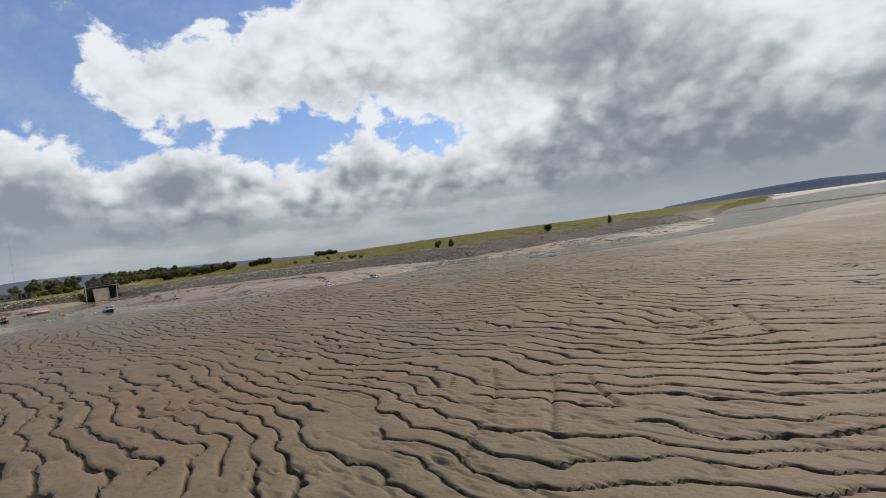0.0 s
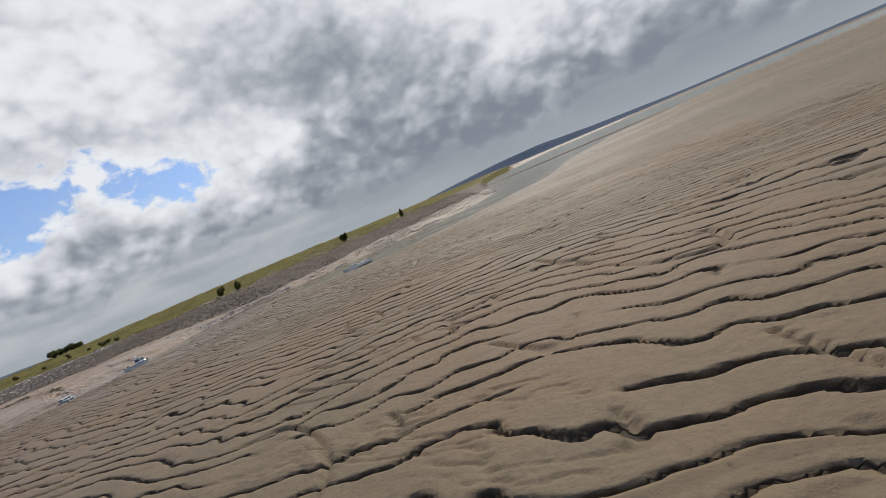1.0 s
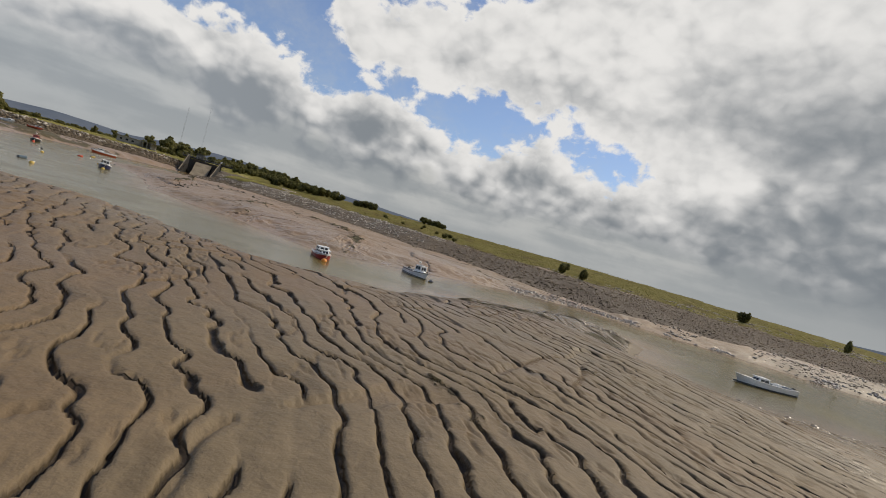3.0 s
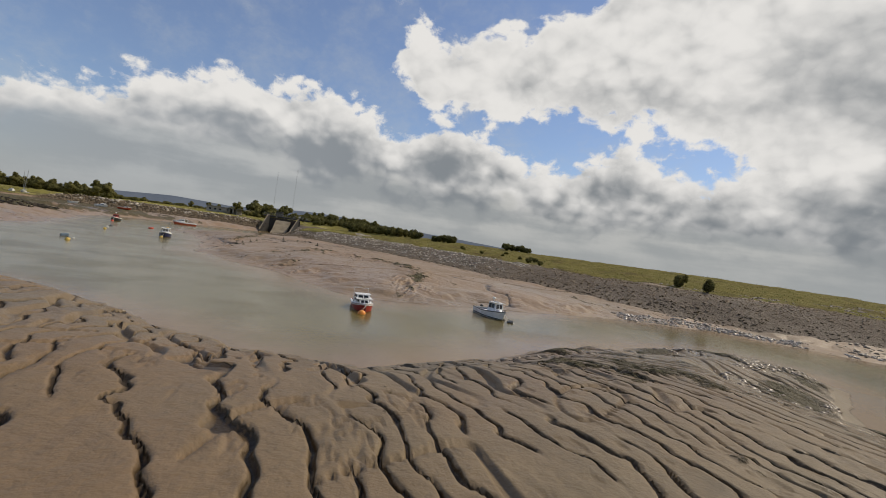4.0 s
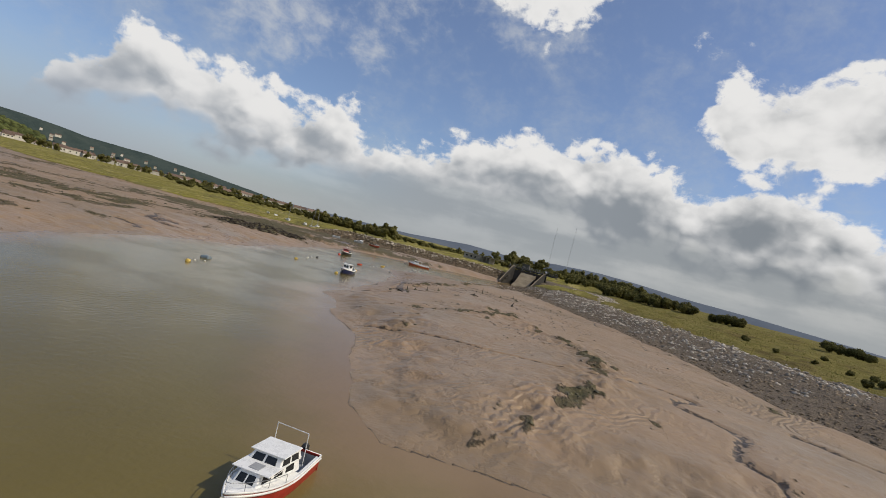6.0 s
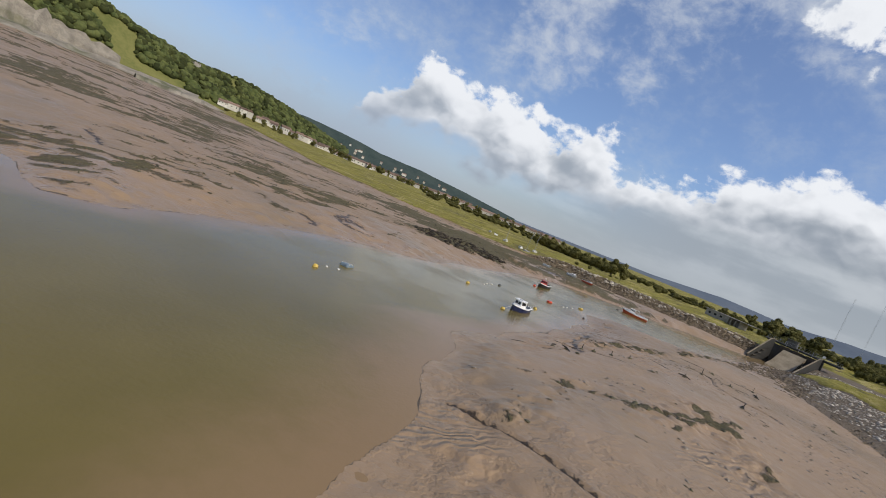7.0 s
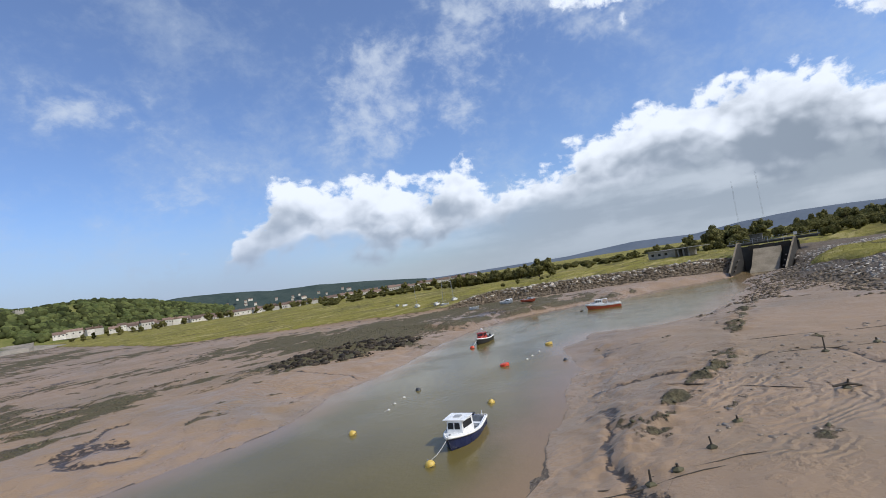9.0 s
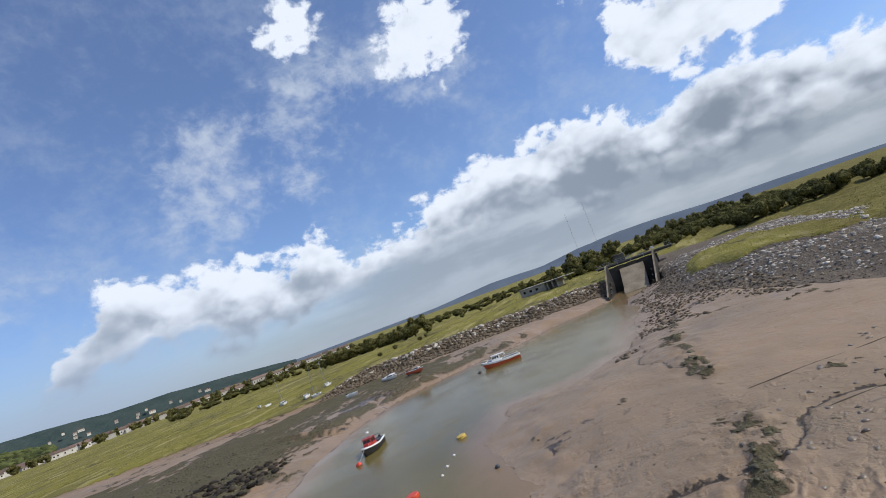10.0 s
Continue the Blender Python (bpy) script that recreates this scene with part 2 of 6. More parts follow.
def ground_material():
    m = bpy.data.materials.new("mud_and_grass")
    m.use_nodes = True
    t = m.node_tree
    bsdf = t.nodes["Principled BSDF"]
    pos = t.nodes.new("ShaderNodeNewGeometry").outputs["Position"]

    def attr(name):
        a = t.nodes.new("ShaderNodeAttribute")
        a.attribute_name = name
        return a.outputs["Fac"]

    wide, mid, fine = noise_tex(t, pos, 0.06, 4.0), noise_tex(t, pos, 0.55, 6.0, 0.6), noise_tex(t, pos, 5.0, 6.0, 0.65)
    mud = mix_col(t, ramp(t, mid, 0.3, 0.7), (0.162, 0.120, 0.069), (0.214, 0.160, 0.096))
    mud = mix_col(t, ramp(t, wide, 0.42, 0.66, 0.0, 0.7), mud, (0.215, 0.136, 0.074))
    mud = mix_col(t, ramp(t, fine, 0.48, 0.72, 0.0, 0.42), mud, (0.115, 0.083, 0.054))
    mud = mix_col(t, ramp(t, noise_tex(t, pos, 17.0, 4.0, 0.7), 0.55, 0.75, 0.0, 0.22), mud, (0.25, 0.20, 0.140))
    xyz = t.nodes.new("ShaderNodeSeparateXYZ")
    t.links.new(pos, xyz.inputs[0])
    flats = ramp(t, xyz.outputs[0], -70.0, -84.0)
    mud = mix_col(t, math_node(t, "MULTIPLY", flats, ramp(t, wide, 0.3, 0.6, 0.45, 0.9)), mud, (0.312, 0.211, 0.126))
    # dark runnel bottoms: groove shade painted into the colour of the wet mud
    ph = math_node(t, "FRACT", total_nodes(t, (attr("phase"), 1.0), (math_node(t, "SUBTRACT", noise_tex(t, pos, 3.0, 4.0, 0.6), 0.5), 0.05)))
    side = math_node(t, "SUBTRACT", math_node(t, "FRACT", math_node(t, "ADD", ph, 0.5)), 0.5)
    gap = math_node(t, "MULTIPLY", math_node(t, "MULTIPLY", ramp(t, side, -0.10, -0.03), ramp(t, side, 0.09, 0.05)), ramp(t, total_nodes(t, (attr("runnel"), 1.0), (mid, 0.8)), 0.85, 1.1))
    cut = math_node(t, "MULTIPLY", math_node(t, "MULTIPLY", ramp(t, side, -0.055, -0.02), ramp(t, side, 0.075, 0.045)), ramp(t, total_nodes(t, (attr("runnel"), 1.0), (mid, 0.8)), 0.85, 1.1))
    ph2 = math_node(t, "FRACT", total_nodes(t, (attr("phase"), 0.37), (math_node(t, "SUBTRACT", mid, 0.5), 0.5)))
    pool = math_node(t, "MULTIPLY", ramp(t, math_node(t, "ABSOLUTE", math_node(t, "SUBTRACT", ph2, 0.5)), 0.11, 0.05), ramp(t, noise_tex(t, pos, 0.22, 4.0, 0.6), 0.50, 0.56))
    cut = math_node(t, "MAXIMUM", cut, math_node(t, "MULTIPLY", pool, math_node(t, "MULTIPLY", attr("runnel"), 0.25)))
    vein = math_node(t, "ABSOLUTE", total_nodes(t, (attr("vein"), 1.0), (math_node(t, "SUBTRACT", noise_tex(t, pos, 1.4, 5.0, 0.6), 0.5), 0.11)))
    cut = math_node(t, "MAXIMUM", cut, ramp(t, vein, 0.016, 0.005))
    # darkens the mud colour along the cuts as their shade would
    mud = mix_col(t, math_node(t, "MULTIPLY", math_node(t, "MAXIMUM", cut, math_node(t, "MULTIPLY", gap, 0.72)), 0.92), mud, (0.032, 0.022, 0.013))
    weed = mix_col(t, ramp(t, fine, 0.35, 0.65), (0.070, 0.058, 0.027), (0.130, 0.108, 0.056))
    weed = mix_col(t, ramp(t, mid, 0.5, 0.72, 0.0, 0.6), weed, (0.080, 0.080, 0.032))
    stony = mix_col(t, ramp(t, fine, 0.35, 0.7), (0.100, 0.075, 0.052), (0.21, 0.165, 0.120))
    grass = mix_col(t, ramp(t, mid, 0.32, 0.68), (0.182, 0.170, 0.034), (0.325, 0.268, 0.080))
    grass = mix_col(t, ramp(t, wide, 0.42, 0.62), grass, (0.248, 0.222, 0.050))
    grass = mix_col(t, ramp(t, noise_tex(t, pos, 0.025, 5.0, 0.6), 0.46, 0.62, 0.0, 0.8), grass, (0.195, 0.170, 0.064))
    upland = mix_col(t, ramp(t, mid, 0.32, 0.68), (0.135, 0.122, 0.029), (0.225, 0.185, 0.066))
    upland = mix_col(t, ramp(t, noise_tex(t, pos, 0.11, 5.0, 0.65), 0.50, 0.66, 0.0, 0.85), upland, (0.120, 0.088, 0.036))
    straw = t.nodes.new("ShaderNodeMapping")
    straw.inputs["Scale"].default_value, straw.inputs["Rotation"].default_value = (0.035, 0.20, 0.1), (0, 0, radians(62))
    t.links.new(pos, straw.inputs["Vector"])
    streaks = noise_tex(t, straw.outputs[0], 1.0, 5.0, 0.6)
    grass = mix_col(t, ramp(t, streaks, 0.54, 0.64, 0.0, 0.85), grass, (0.40, 0.335, 0.140))
    grass = mix_col(t, ramp(t, streaks, 0.44, 0.34, 0.0, 0.7), grass, (0.105, 0.098, 0.034))
    # narrow muddy creeks winding through the marsh
    creek = math_node(t, "ABSOLUTE", math_node(t, "SUBTRACT", noise_tex(t, pos, 0.022, 4.0, 0.5, distortion=0.6), 0.5))
    creek = math_node(t, "MULTIPLY", ramp(t, creek, 0.012, 0.004), ramp(t, wide, 0.42, 0.52))
    grass = mix_col(t, math_node(t, "MULTIPLY", creek, 0.8), grass, (0.095, 0.076, 0.045))
    ysep = t.nodes.new("ShaderNodeSeparateXYZ")
    t.links.new(pos, ysep.inputs[0])
    grass = mix_col(t, ramp(t, ysep.outputs[1], 127.0, 142.0), grass, upland)
    grass = mix_col(t, ramp(t, fine, 0.45, 0.75, 0.0, 0.5), grass, (0.050, 0.068, 0.014))
    weed_f = ramp(t, math_node(t, "MULTIPLY_ADD", math_node(t, "SUBTRACT", fine, 0.5), 1.3, attr("weed")), 0.15, 0.95)
    gr_f = ramp(t, math_node(t, "MULTIPLY_ADD", math_node(t, "SUBTRACT", fine, 0.5), 0.5, attr("grass")), 0.38, 0.62)
    st_f = ramp(t, math_node(t, "MULTIPLY_ADD", math_node(t, "SUBTRACT", fine, 0.5), 0.7, attr("stony")), 0.35, 0.65)
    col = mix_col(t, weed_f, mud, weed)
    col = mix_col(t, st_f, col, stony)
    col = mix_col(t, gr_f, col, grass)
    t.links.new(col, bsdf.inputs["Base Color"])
    wet = attr("wet")
    rough = math_node(t, "ADD", ramp(t, wet, 0.0, 1.0, 0.66, 0.40), ramp(t, wet, 1.0, 1.6, 0.0, -0.16))
    rough = math_node(t, "MULTIPLY_ADD", math_node(t, "SUBTRACT", mid, 0.5), 0.35, rough)
    rough = math_node(t, "MULTIPLY_ADD", flats, -0.10, rough)
    veg = math_node(t, "MAXIMUM", math_node(t, "MAXIMUM", weed_f, gr_f), st_f)
    rough = math_node(t, "MULTIPLY_ADD", veg, 0.4, rough, clamp=True)
    t.links.new(rough, bsdf.inputs["Roughness"])
    t.links.new(math_node(t, "MULTIPLY", ramp(t, flats, 0.0, 1.0, 0.20, 0.35), ramp(t, gr_f, 0.0, 1.0, 1.0, 0.2)), bsdf.inputs["Specular IOR Level"])
    b = t.nodes.new("ShaderNodeBump")
    hgt = math_node(t, "MULTIPLY_ADD", noise_tex(t, pos, 1.6, 8.0, 0.62), ramp(t, veg, 0.0, 1.0, 0.09, 0.45), math_node(t, "MULTIPLY", fine, ramp(t, veg, 0.0, 1.0, 0.018, 0.10)))
    hgt = math_node(t, "MULTIPLY_ADD", gap, ramp(t, attr("carved"), 0.0, 1.0, -0.16, -0.03), hgt)
    hgt = math_node(t, "MULTIPLY_ADD", cut, -0.03, hgt)
    # wave ripples and lumpy relief on the flats
    swash = total_nodes(t, (xyz.outputs[0], 0.62), (xyz.outputs[1], 0.95), (noise_tex(t, pos, 0.16, 4.0, 0.55), 9.0))
    swash = math_node(t, "MULTIPLY", math_node(t, "SINE", math_node(t, "MULTIPLY", swash, 6.0)), ramp(t, noise_tex(t, pos, 0.075, 3.0), 0.48, 0.60, 0.0, 0.055))
    lumps = math_node(t, "MULTIPLY_ADD", math_node(t, "ABSOLUTE", math_node(t, "SUBTRACT", noise_tex(t, pos, 0.8, 7.0, 0.6), 0.5)), 0.36, swash)
    hgt = math_node(t, "MULTIPLY_ADD", lumps, math_node(t, "MULTIPLY", flats, ramp(t, noise_tex(t, pos, 0.05, 4.0, 0.6), 0.45, 0.60, 0.15, 1.0)), hgt)
    b.inputs["Strength"].default_value, b.inputs["Distance"].default_value = 1.0, 1.0
    t.links.new(hgt, b.inputs["Height"])
    t.links.new(b.outputs[0], bsdf.inputs["Normal"])
    return m


def water_material():
    m = bpy.data.materials.new("turbid_water")
    m.use_nodes = True
    t = m.node_tree
    bsdf = t.nodes["Principled BSDF"]
    pos = t.nodes.new("ShaderNodeNewGeometry").outputs["Position"]
    wide = noise_tex(t, pos, 0.05, 4.0)
    col = mix_col(t, ramp(t, wide, 0.35, 0.65), (0.132, 0.103, 0.031), (0.157, 0.122, 0.039))
    dep = t.nodes.new("ShaderNodeAttribute")
    dep.attribute_name = "depth"
    thin = math_node(t, "MULTIPLY_ADD", math_node(t, "SUBTRACT", noise_tex(t, pos, 0.5, 5.0, 0.6), 0.5), 0.5, dep.outputs["Fac"])
    col = mix_col(t, ramp(t, thin, 0.0, 1.15), (0.238, 0.157, 0.082), col)
    t.links.new(col, bsdf.inputs["Base Color"])
    t.links.new(ramp(t, noise_tex(t, pos, 0.11, 3.0), 0.4, 0.65, 0.12, 0.24), bsdf.inputs["Roughness"])
    bsdf.inputs["IOR"].default_value = 1.33
    bsdf.inputs["Specular IOR Level"].default_value = 0.32
    b = t.nodes.new("ShaderNodeBump")
    b.inputs["Strength"].default_value, b.inputs["Distance"].default_value = 0.5, 0.04
    t.links.new(noise_tex(t, pos, 2.2, 4.0, 0.6), b.inputs["Height"])
    t.links.new(b.outputs[0], bsdf.inputs["Normal"])
    return m


GROUND = ground_material()
WATER = water_material()
STONE = material("riprap_stone", ((0.27, 0.236, 0.192), (0.54, 0.480, 0.400)), 0.9, scale=1.1, bump=0.6, bump_scale=9, bump_dist=0.05, random_tint=0.45, spec=0.15, coords="World")
STONE_DARK = material("weedy_stone", ((0.098, 0.072, 0.045), (0.205, 0.160, 0.110)), 0.75, scale=1.1, bump=0.6, bump_scale=9, bump_dist=0.05, random_tint=0.4, spec=0.15, coords="World")
CONCRETE = material("weathered_concrete", ((0.24, 0.22, 0.19), (0.40, 0.375, 0.33), (0.16, 0.15, 0.10)), 0.88, scale=0.35, bump=0.4, bump_scale=6)
STONE_BROWN = material("muddy_riprap_stone", ((0.165, 0.120, 0.078), (0.330, 0.258, 0.180)), 0.9, scale=1.1, bump=0.6, bump_scale=9, bump_dist=0.05, random_tint=0.35, spec=0.15, coords="World")
# shade of the sluice's inner faces put into a near-black colour
SHADE_WALL = material("shade_dark_wall", ((0.016, 0.015, 0.014), (0.042, 0.040, 0.036)), 0.6, scale=0.5, bump=0.4, bump_scale=5)
STAINED = material("stained_dark_concrete", ((0.085, 0.082, 0.074), (0.165, 0.158, 0.140), (0.06, 0.062, 0.04)), 0.9, scale=0.4, bump=0.4, bump_scale=6)
APRON = material("muddy_concrete_apron", ((0.17, 0.138, 0.096), (0.29, 0.245, 0.180), (0.11, 0.092, 0.060)), 0.88, scale=0.3, bump=0.4, bump_scale=4, spec=0.2)
STEEL = material("galvanised_steel", ((0.30, 0.31, 0.32), (0.42, 0.43, 0.44)), 0.45, 0.7, scale=3)
WHITE = material("white_gelcoat", ((0.76, 0.76, 0.74), (0.84, 0.84, 0.82), (0.66, 0.65, 0.61)), 0.30, scale=1.6, spread=0.7)
NAVY = material("navy_hull_paint", ((0.010, 0.016, 0.060), (0.020, 0.030, 0.095)), 0.32, scale=1.5)
RED = material("red_hull_paint", ((0.28, 0.022, 0.016), (0.40, 0.040, 0.026)), 0.38, scale=1.5)
ORANGE_RED = material("orange_antifouling", ((0.45, 0.075, 0.030), (0.55, 0.11, 0.045)), 0.5, scale=1.5)
BLACK = material("black_rubber", ((0.012, 0.012, 0.013), (0.03, 0.03, 0.03)), 0.55, scale=4)
GLASS = material("dark_window", ((0.010, 0.012, 0.014), (0.022, 0.025, 0.028)), 0.06, scale=2)
GREY_DECK = material("grey_deck", ((0.24, 0.25, 0.26), (0.36, 0.37, 0.38)), 0.7, scale=3, bump=0.2, bump_scale=60)
YELLOW = material("yellow_float", ((0.50, 0.33, 0.05), (0.66, 0.47, 0.11), (0.20, 0.155, 0.06)), 0.45, scale=2.2)
ORANGE = material("orange_float", ((0.75, 0.22, 0.02), (0.85, 0.33, 0.05)), 0.4, scale=2.2)
RED_FLOAT = material("red_float", ((0.55, 0.045, 0.02), (0.68, 0.09, 0.04)), 0.45, scale=2.2)
WHITE_FLOAT = material("white_float", ((0.55, 0.54, 0.5), (0.75, 0.74, 0.7)), 0.5, scale=3)
DARK_FLOAT = material("dark_float", ((0.02, 0.022, 0.026), (0.06, 0.065, 0.07)), 0.5, scale=3)
ROPE = material("pale_rope", ((0.38, 0.36, 0.31), (0.55, 0.52, 0.46)), 0.9, scale=12)
TIMBER = material("rotten_timber", ((0.030, 0.024, 0.018), (0.085, 0.068, 0.05)), 0.85, scale=2.5, bump=0.5, bump_scale=12)
WEED = material("bladder_weed", ((0.055, 0.050, 0.022), (0.120, 0.104, 0.052)), 0.7, scale=1.2, bump=0.5, bump_scale=14, random_tint=0.4, coords="World")
LEAF = leafy(material("broadleaf_foliage", ((0.118, 0.116, 0.036), (0.225, 0.206, 0.074)), 0.75, scale=0.5, random_tint=0.45, spec=0.2, coords="World"), 0.4)
LEAF_HILL = material("hill_wood_foliage", ((0.040, 0.053, 0.018), (0.092, 0.102, 0.036)), 0.85, scale=0.06, random_tint=0.5, spec=0.1, coords="World")
LEAF_DARK = leafy(material("thorn_foliage", ((0.096, 0.094, 0.030), (0.180, 0.168, 0.058)), 0.8, scale=0.5, random_tint=0.45, spec=0.15, coords="World"), 0.4)
GRASS_BLADE = leafy(material("rough_grass", ((0.125, 0.122, 0.030), (0.250, 0.210, 0.082)), 0.85, scale=0.25, random_tint=0.4, spec=0.1, coords="World"), 0.4)
BARK = material("bark", ((0.05, 0.04, 0.03), (0.10, 0.085, 0.065)), 0.9, scale=3, bump=0.5)
RENDER_WALL = material("pale_house_render", ((0.50, 0.47, 0.42), (0.66, 0.63, 0.57)), 0.85, scale=0.4, random_tint=0.25)
ROOF = material("roof_tiles", ((0.13, 0.085, 0.065), (0.22, 0.15, 0.115)), 0.85, scale=0.5, random_tint=0.35)
# distance haze put into the blue-grey of the hills
FAR_HILL = material("haze_painted_hills", ((0.112, 0.136, 0.172), (0.140, 0.164, 0.198)), 1.0, scale=0.004, spec=0.0, coords="World")
CLIFF = material("limestone_cliff", ((0.17, 0.145, 0.11), (0.34, 0.30, 0.24), (0.10, 0.105, 0.045)), 0.9, scale=0.05, bump=1.0, bump_scale=0.15, bump_dist=2.0, coords="World")
HILL_GRASS = material("hill_grass", ((0.110, 0.125, 0.040), (0.195, 0.188, 0.070)), 0.95, scale=0.03, bump=1.0, bump_scale=0.1, bump_dist=2.0, spec=0.0, coords="World")


# ---------------------------------------------------------------- mesh helpers
def mesh_from(name, verts, faces, mats, smooth=False):
    me = bpy.data.meshes.new(name)
    me.from_pydata([tuple(v) for v in verts], [], [tuple(f) for f in faces])
    for m in (mats if isinstance(mats, (list, tuple)) else (mats,)):
        me.materials.append(m)
    if smooth:
        me.polygons.foreach_set("use_smooth", [True] * len(me.polygons))
    me.update()
    return me


def part(name, data, material_, parent, label="", smooth=False, at=None):
    """One mesh object under a thing or part; data is (verts, faces) or a bmesh."""
    if isinstance(data, bmesh.types.BMesh):
        me = bpy.data.meshes.new(name)
        data.to_mesh(me)
        data.free()
        me.materials.append(material_)
        if smooth:
            me.polygons.foreach_set("use_smooth", [True] * len(me.polygons))
    else:
        me = mesh_from(name, data[0], data[1], material_, smooth)
    ob = new(name, me)
    if parent is not None:
        ob.parent = parent
    if at is not None:
        ob.matrix_basis = at
    return tagged(ob, label)


def thing(name, label, category, group="", kind="", at=None):
    ob = new(name)
    if at is not None:
        ob.matrix_basis = at
    return tagged(ob, label, category, group, kind)


def boxes(*specs, bevel=0.0):
    """bmesh of boxes given as (cx, cy, cz, sx, sy, sz)."""
    bm = bmesh.new()
    for cx, cy, cz, sx, sy, sz in specs:
        bmesh.ops.create_cube(bm, size=1.0, matrix=Matrix.Translation((cx, cy, cz)) @ Matrix.Diagonal((sx, sy, sz, 1)))
    if bevel:
        bmesh.ops.bevel(bm, geom=bm.edges[:], offset=bevel, segments=2, affect="EDGES", profile=0.5)
    return bm


def loft(rings, cap=True, closed=True):
    """Verts and faces through rings of equal counts."""
    n = len(rings[0])
    verts = [p for r in rings for p in r]
    faces = []
    for i in range(len(rings) - 1):
        for j in range(n if closed else n - 1):
            k = (j + 1) % n
            faces.append((i * n + j, i * n + k, (i + 1) * n + k, (i + 1) * n + j))
    if cap:
        faces.append(tuple(range(n - 1, -1, -1)))
        faces.append(tuple(range((len(rings) - 1) * n, len(rings) * n)))
    return verts, faces


def tube(points, radius, sides=6):
    rings = []
    pts = [Vector(p) for p in points]
    for i, p in enumerate(pts):
        d = (pts[min(i + 1, len(pts) - 1)] - pts[max(i - 1, 0)]).normalized()
        a = d.orthogonal().normalized()
        b = d.cross(a)
        r = radius[i] if isinstance(radius, (list, tuple)) else radius
        rings.append([p + (a * math.cos(2 * math.pi * k / sides) + b * math.sin(2 * math.pi * k / sides)) * r for k in range(sides)])
    return loft(rings)


def lathe(profile, sides=16):
    rings = [[(r * math.cos(2 * math.pi * k / sides), r * math.sin(2 * math.pi * k / sides), z) for k in range(sides)] for r, z in profile]
    return loft(rings)


def merge(*pieces):
    verts, faces = [], []
    for v, f in pieces:
        o = len(verts)
        verts += [tuple(p) for p in v]
        faces += [tuple(i + o for i in face) for face in f]
    return verts, faces


# ---------------------------------------------------------------- value noise on arrays
LATTICE = np.random.RandomState(7).rand(512, 512).astype(np.float32)


def vnoise(x, y, seed=0):
    ix, iy = np.floor(x), np.floor(y)
    fx, fy = x - ix, y - iy
    ux, uy = fx * fx * (3 - 2 * fx), fy * fy * (3 - 2 * fy)
    i = (ix.astype(np.int64) + seed * 37) & 511
    j = (iy.astype(np.int64) + seed * 91) & 511
    i2, j2 = (i + 1) & 511, (j + 1) & 511
    a, b, c, d = LATTICE[i, j], LATTICE[i2, j], LATTICE[i, j2], LATTICE[i2, j2]
    return (a + (b - a) * ux) * (1 - uy) + (c + (d - c) * ux) * uy - 0.5


def fbm(x, y, scale, octaves=4, seed=0, gain=0.5):
    total, amp = np.zeros_like(x), 1.0
    for k in range(octaves):
        total += amp * vnoise(x / scale + 17.3 * k, y / scale - 9.1 * k, seed + k)
        scale *= 0.5
        amp *= gain
    return total


def sstep(a, b, v):
    s = np.clip((v - a) / (b - a), 0, 1)
    return s * s * (3 - 2 * s)


def line_distance(x, y, pts, closed=True):
    best = np.full(x.shape, 1e9, x.dtype)
    n = len(pts)
    for i in range(n if closed else n - 1):
        (x0, y0), (x1, y1) = pts[i], pts[(i + 1) % n]
        dx, dy = x1 - x0, y1 - y0
        s = np.clip(((x - x0) * dx + (y - y0) * dy) / (dx * dx + dy * dy), 0, 1)
        np.minimum(best, (x - x0 - s * dx) ** 2 + (y - y0 - s * dy) ** 2, out=best)
    return np.sqrt(best)


def inside(x, y, pts):
    odd = np.zeros(x.shape, bool)
    for i in range(len(pts)):
        (x0, y0), (x1, y1) = pts[i], pts[(i + 1) % len(pts)]
        if y0 != y1:
            odd ^= ((y0 > y) != (y1 > y)) & (x < (x1 - x0) * (y - y0) / (y1 - y0) + x0)
    return odd


# ---------------------------------------------------------------- plan of the creek
SOUTH_SHORE = [(-296, 101), (-284, 98), (-260, 82), (-240, 66), (-226, 58), (-211, 56), (-194, 62), (-173, 66), (-149, 73), (-137, 72),
               (-125, 74), (-112, 79), (-99, 85.5), (-94, 84), (-93, 74), (-86, 58), (-70, 26), (-56, -20)]
BAR_SHORE = [(-40, -20), (-56, 20), (-72, 52), (-80, 74), (-81, 90), (-78, 102), (-74, 111), (-67, 120), (-63, 125), (-66, 132), (-71, 139), (-75, 148), (-80, 161), (-78.5, 167), (-73, 169.5),
             (-67, 163), (-60, 155), (-52, 155), (-46, 164), (-40, 178), (-36, 190), (-28, 212), (-27, 250), (-30, 290), (-20, 350), (40, 440), (150, 520), (500, 530), (1200, 300), (1600, 60)]
NORTH_SHORE = [(-300, 1800), (-200, 700), (-110, 420), (-72, 320), (-58, 285), (-52, 250), (-62, 222), (-74, 205), (-88, 192), (-99, 180), (-101, 167),
               (-97, 150), (-93, 138), (-91, 131), (-95, 127), (-103, 122), (-112, 115), (-128, 105), (-135, 104), (-149, 102), (-170, 95),
               (-185, 90), (-200, 88), (-203, 96), (-212, 103), (-235, 105), (-264, 103), (-284, 106), (-296, 108)]
WATER_PLAN = SOUTH_SHORE + BAR_SHORE + [(1500, 1800)] + NORTH_SHORE
BAR_PLAN = BAR_SHORE + [(1500, -800), (-40, -800)]
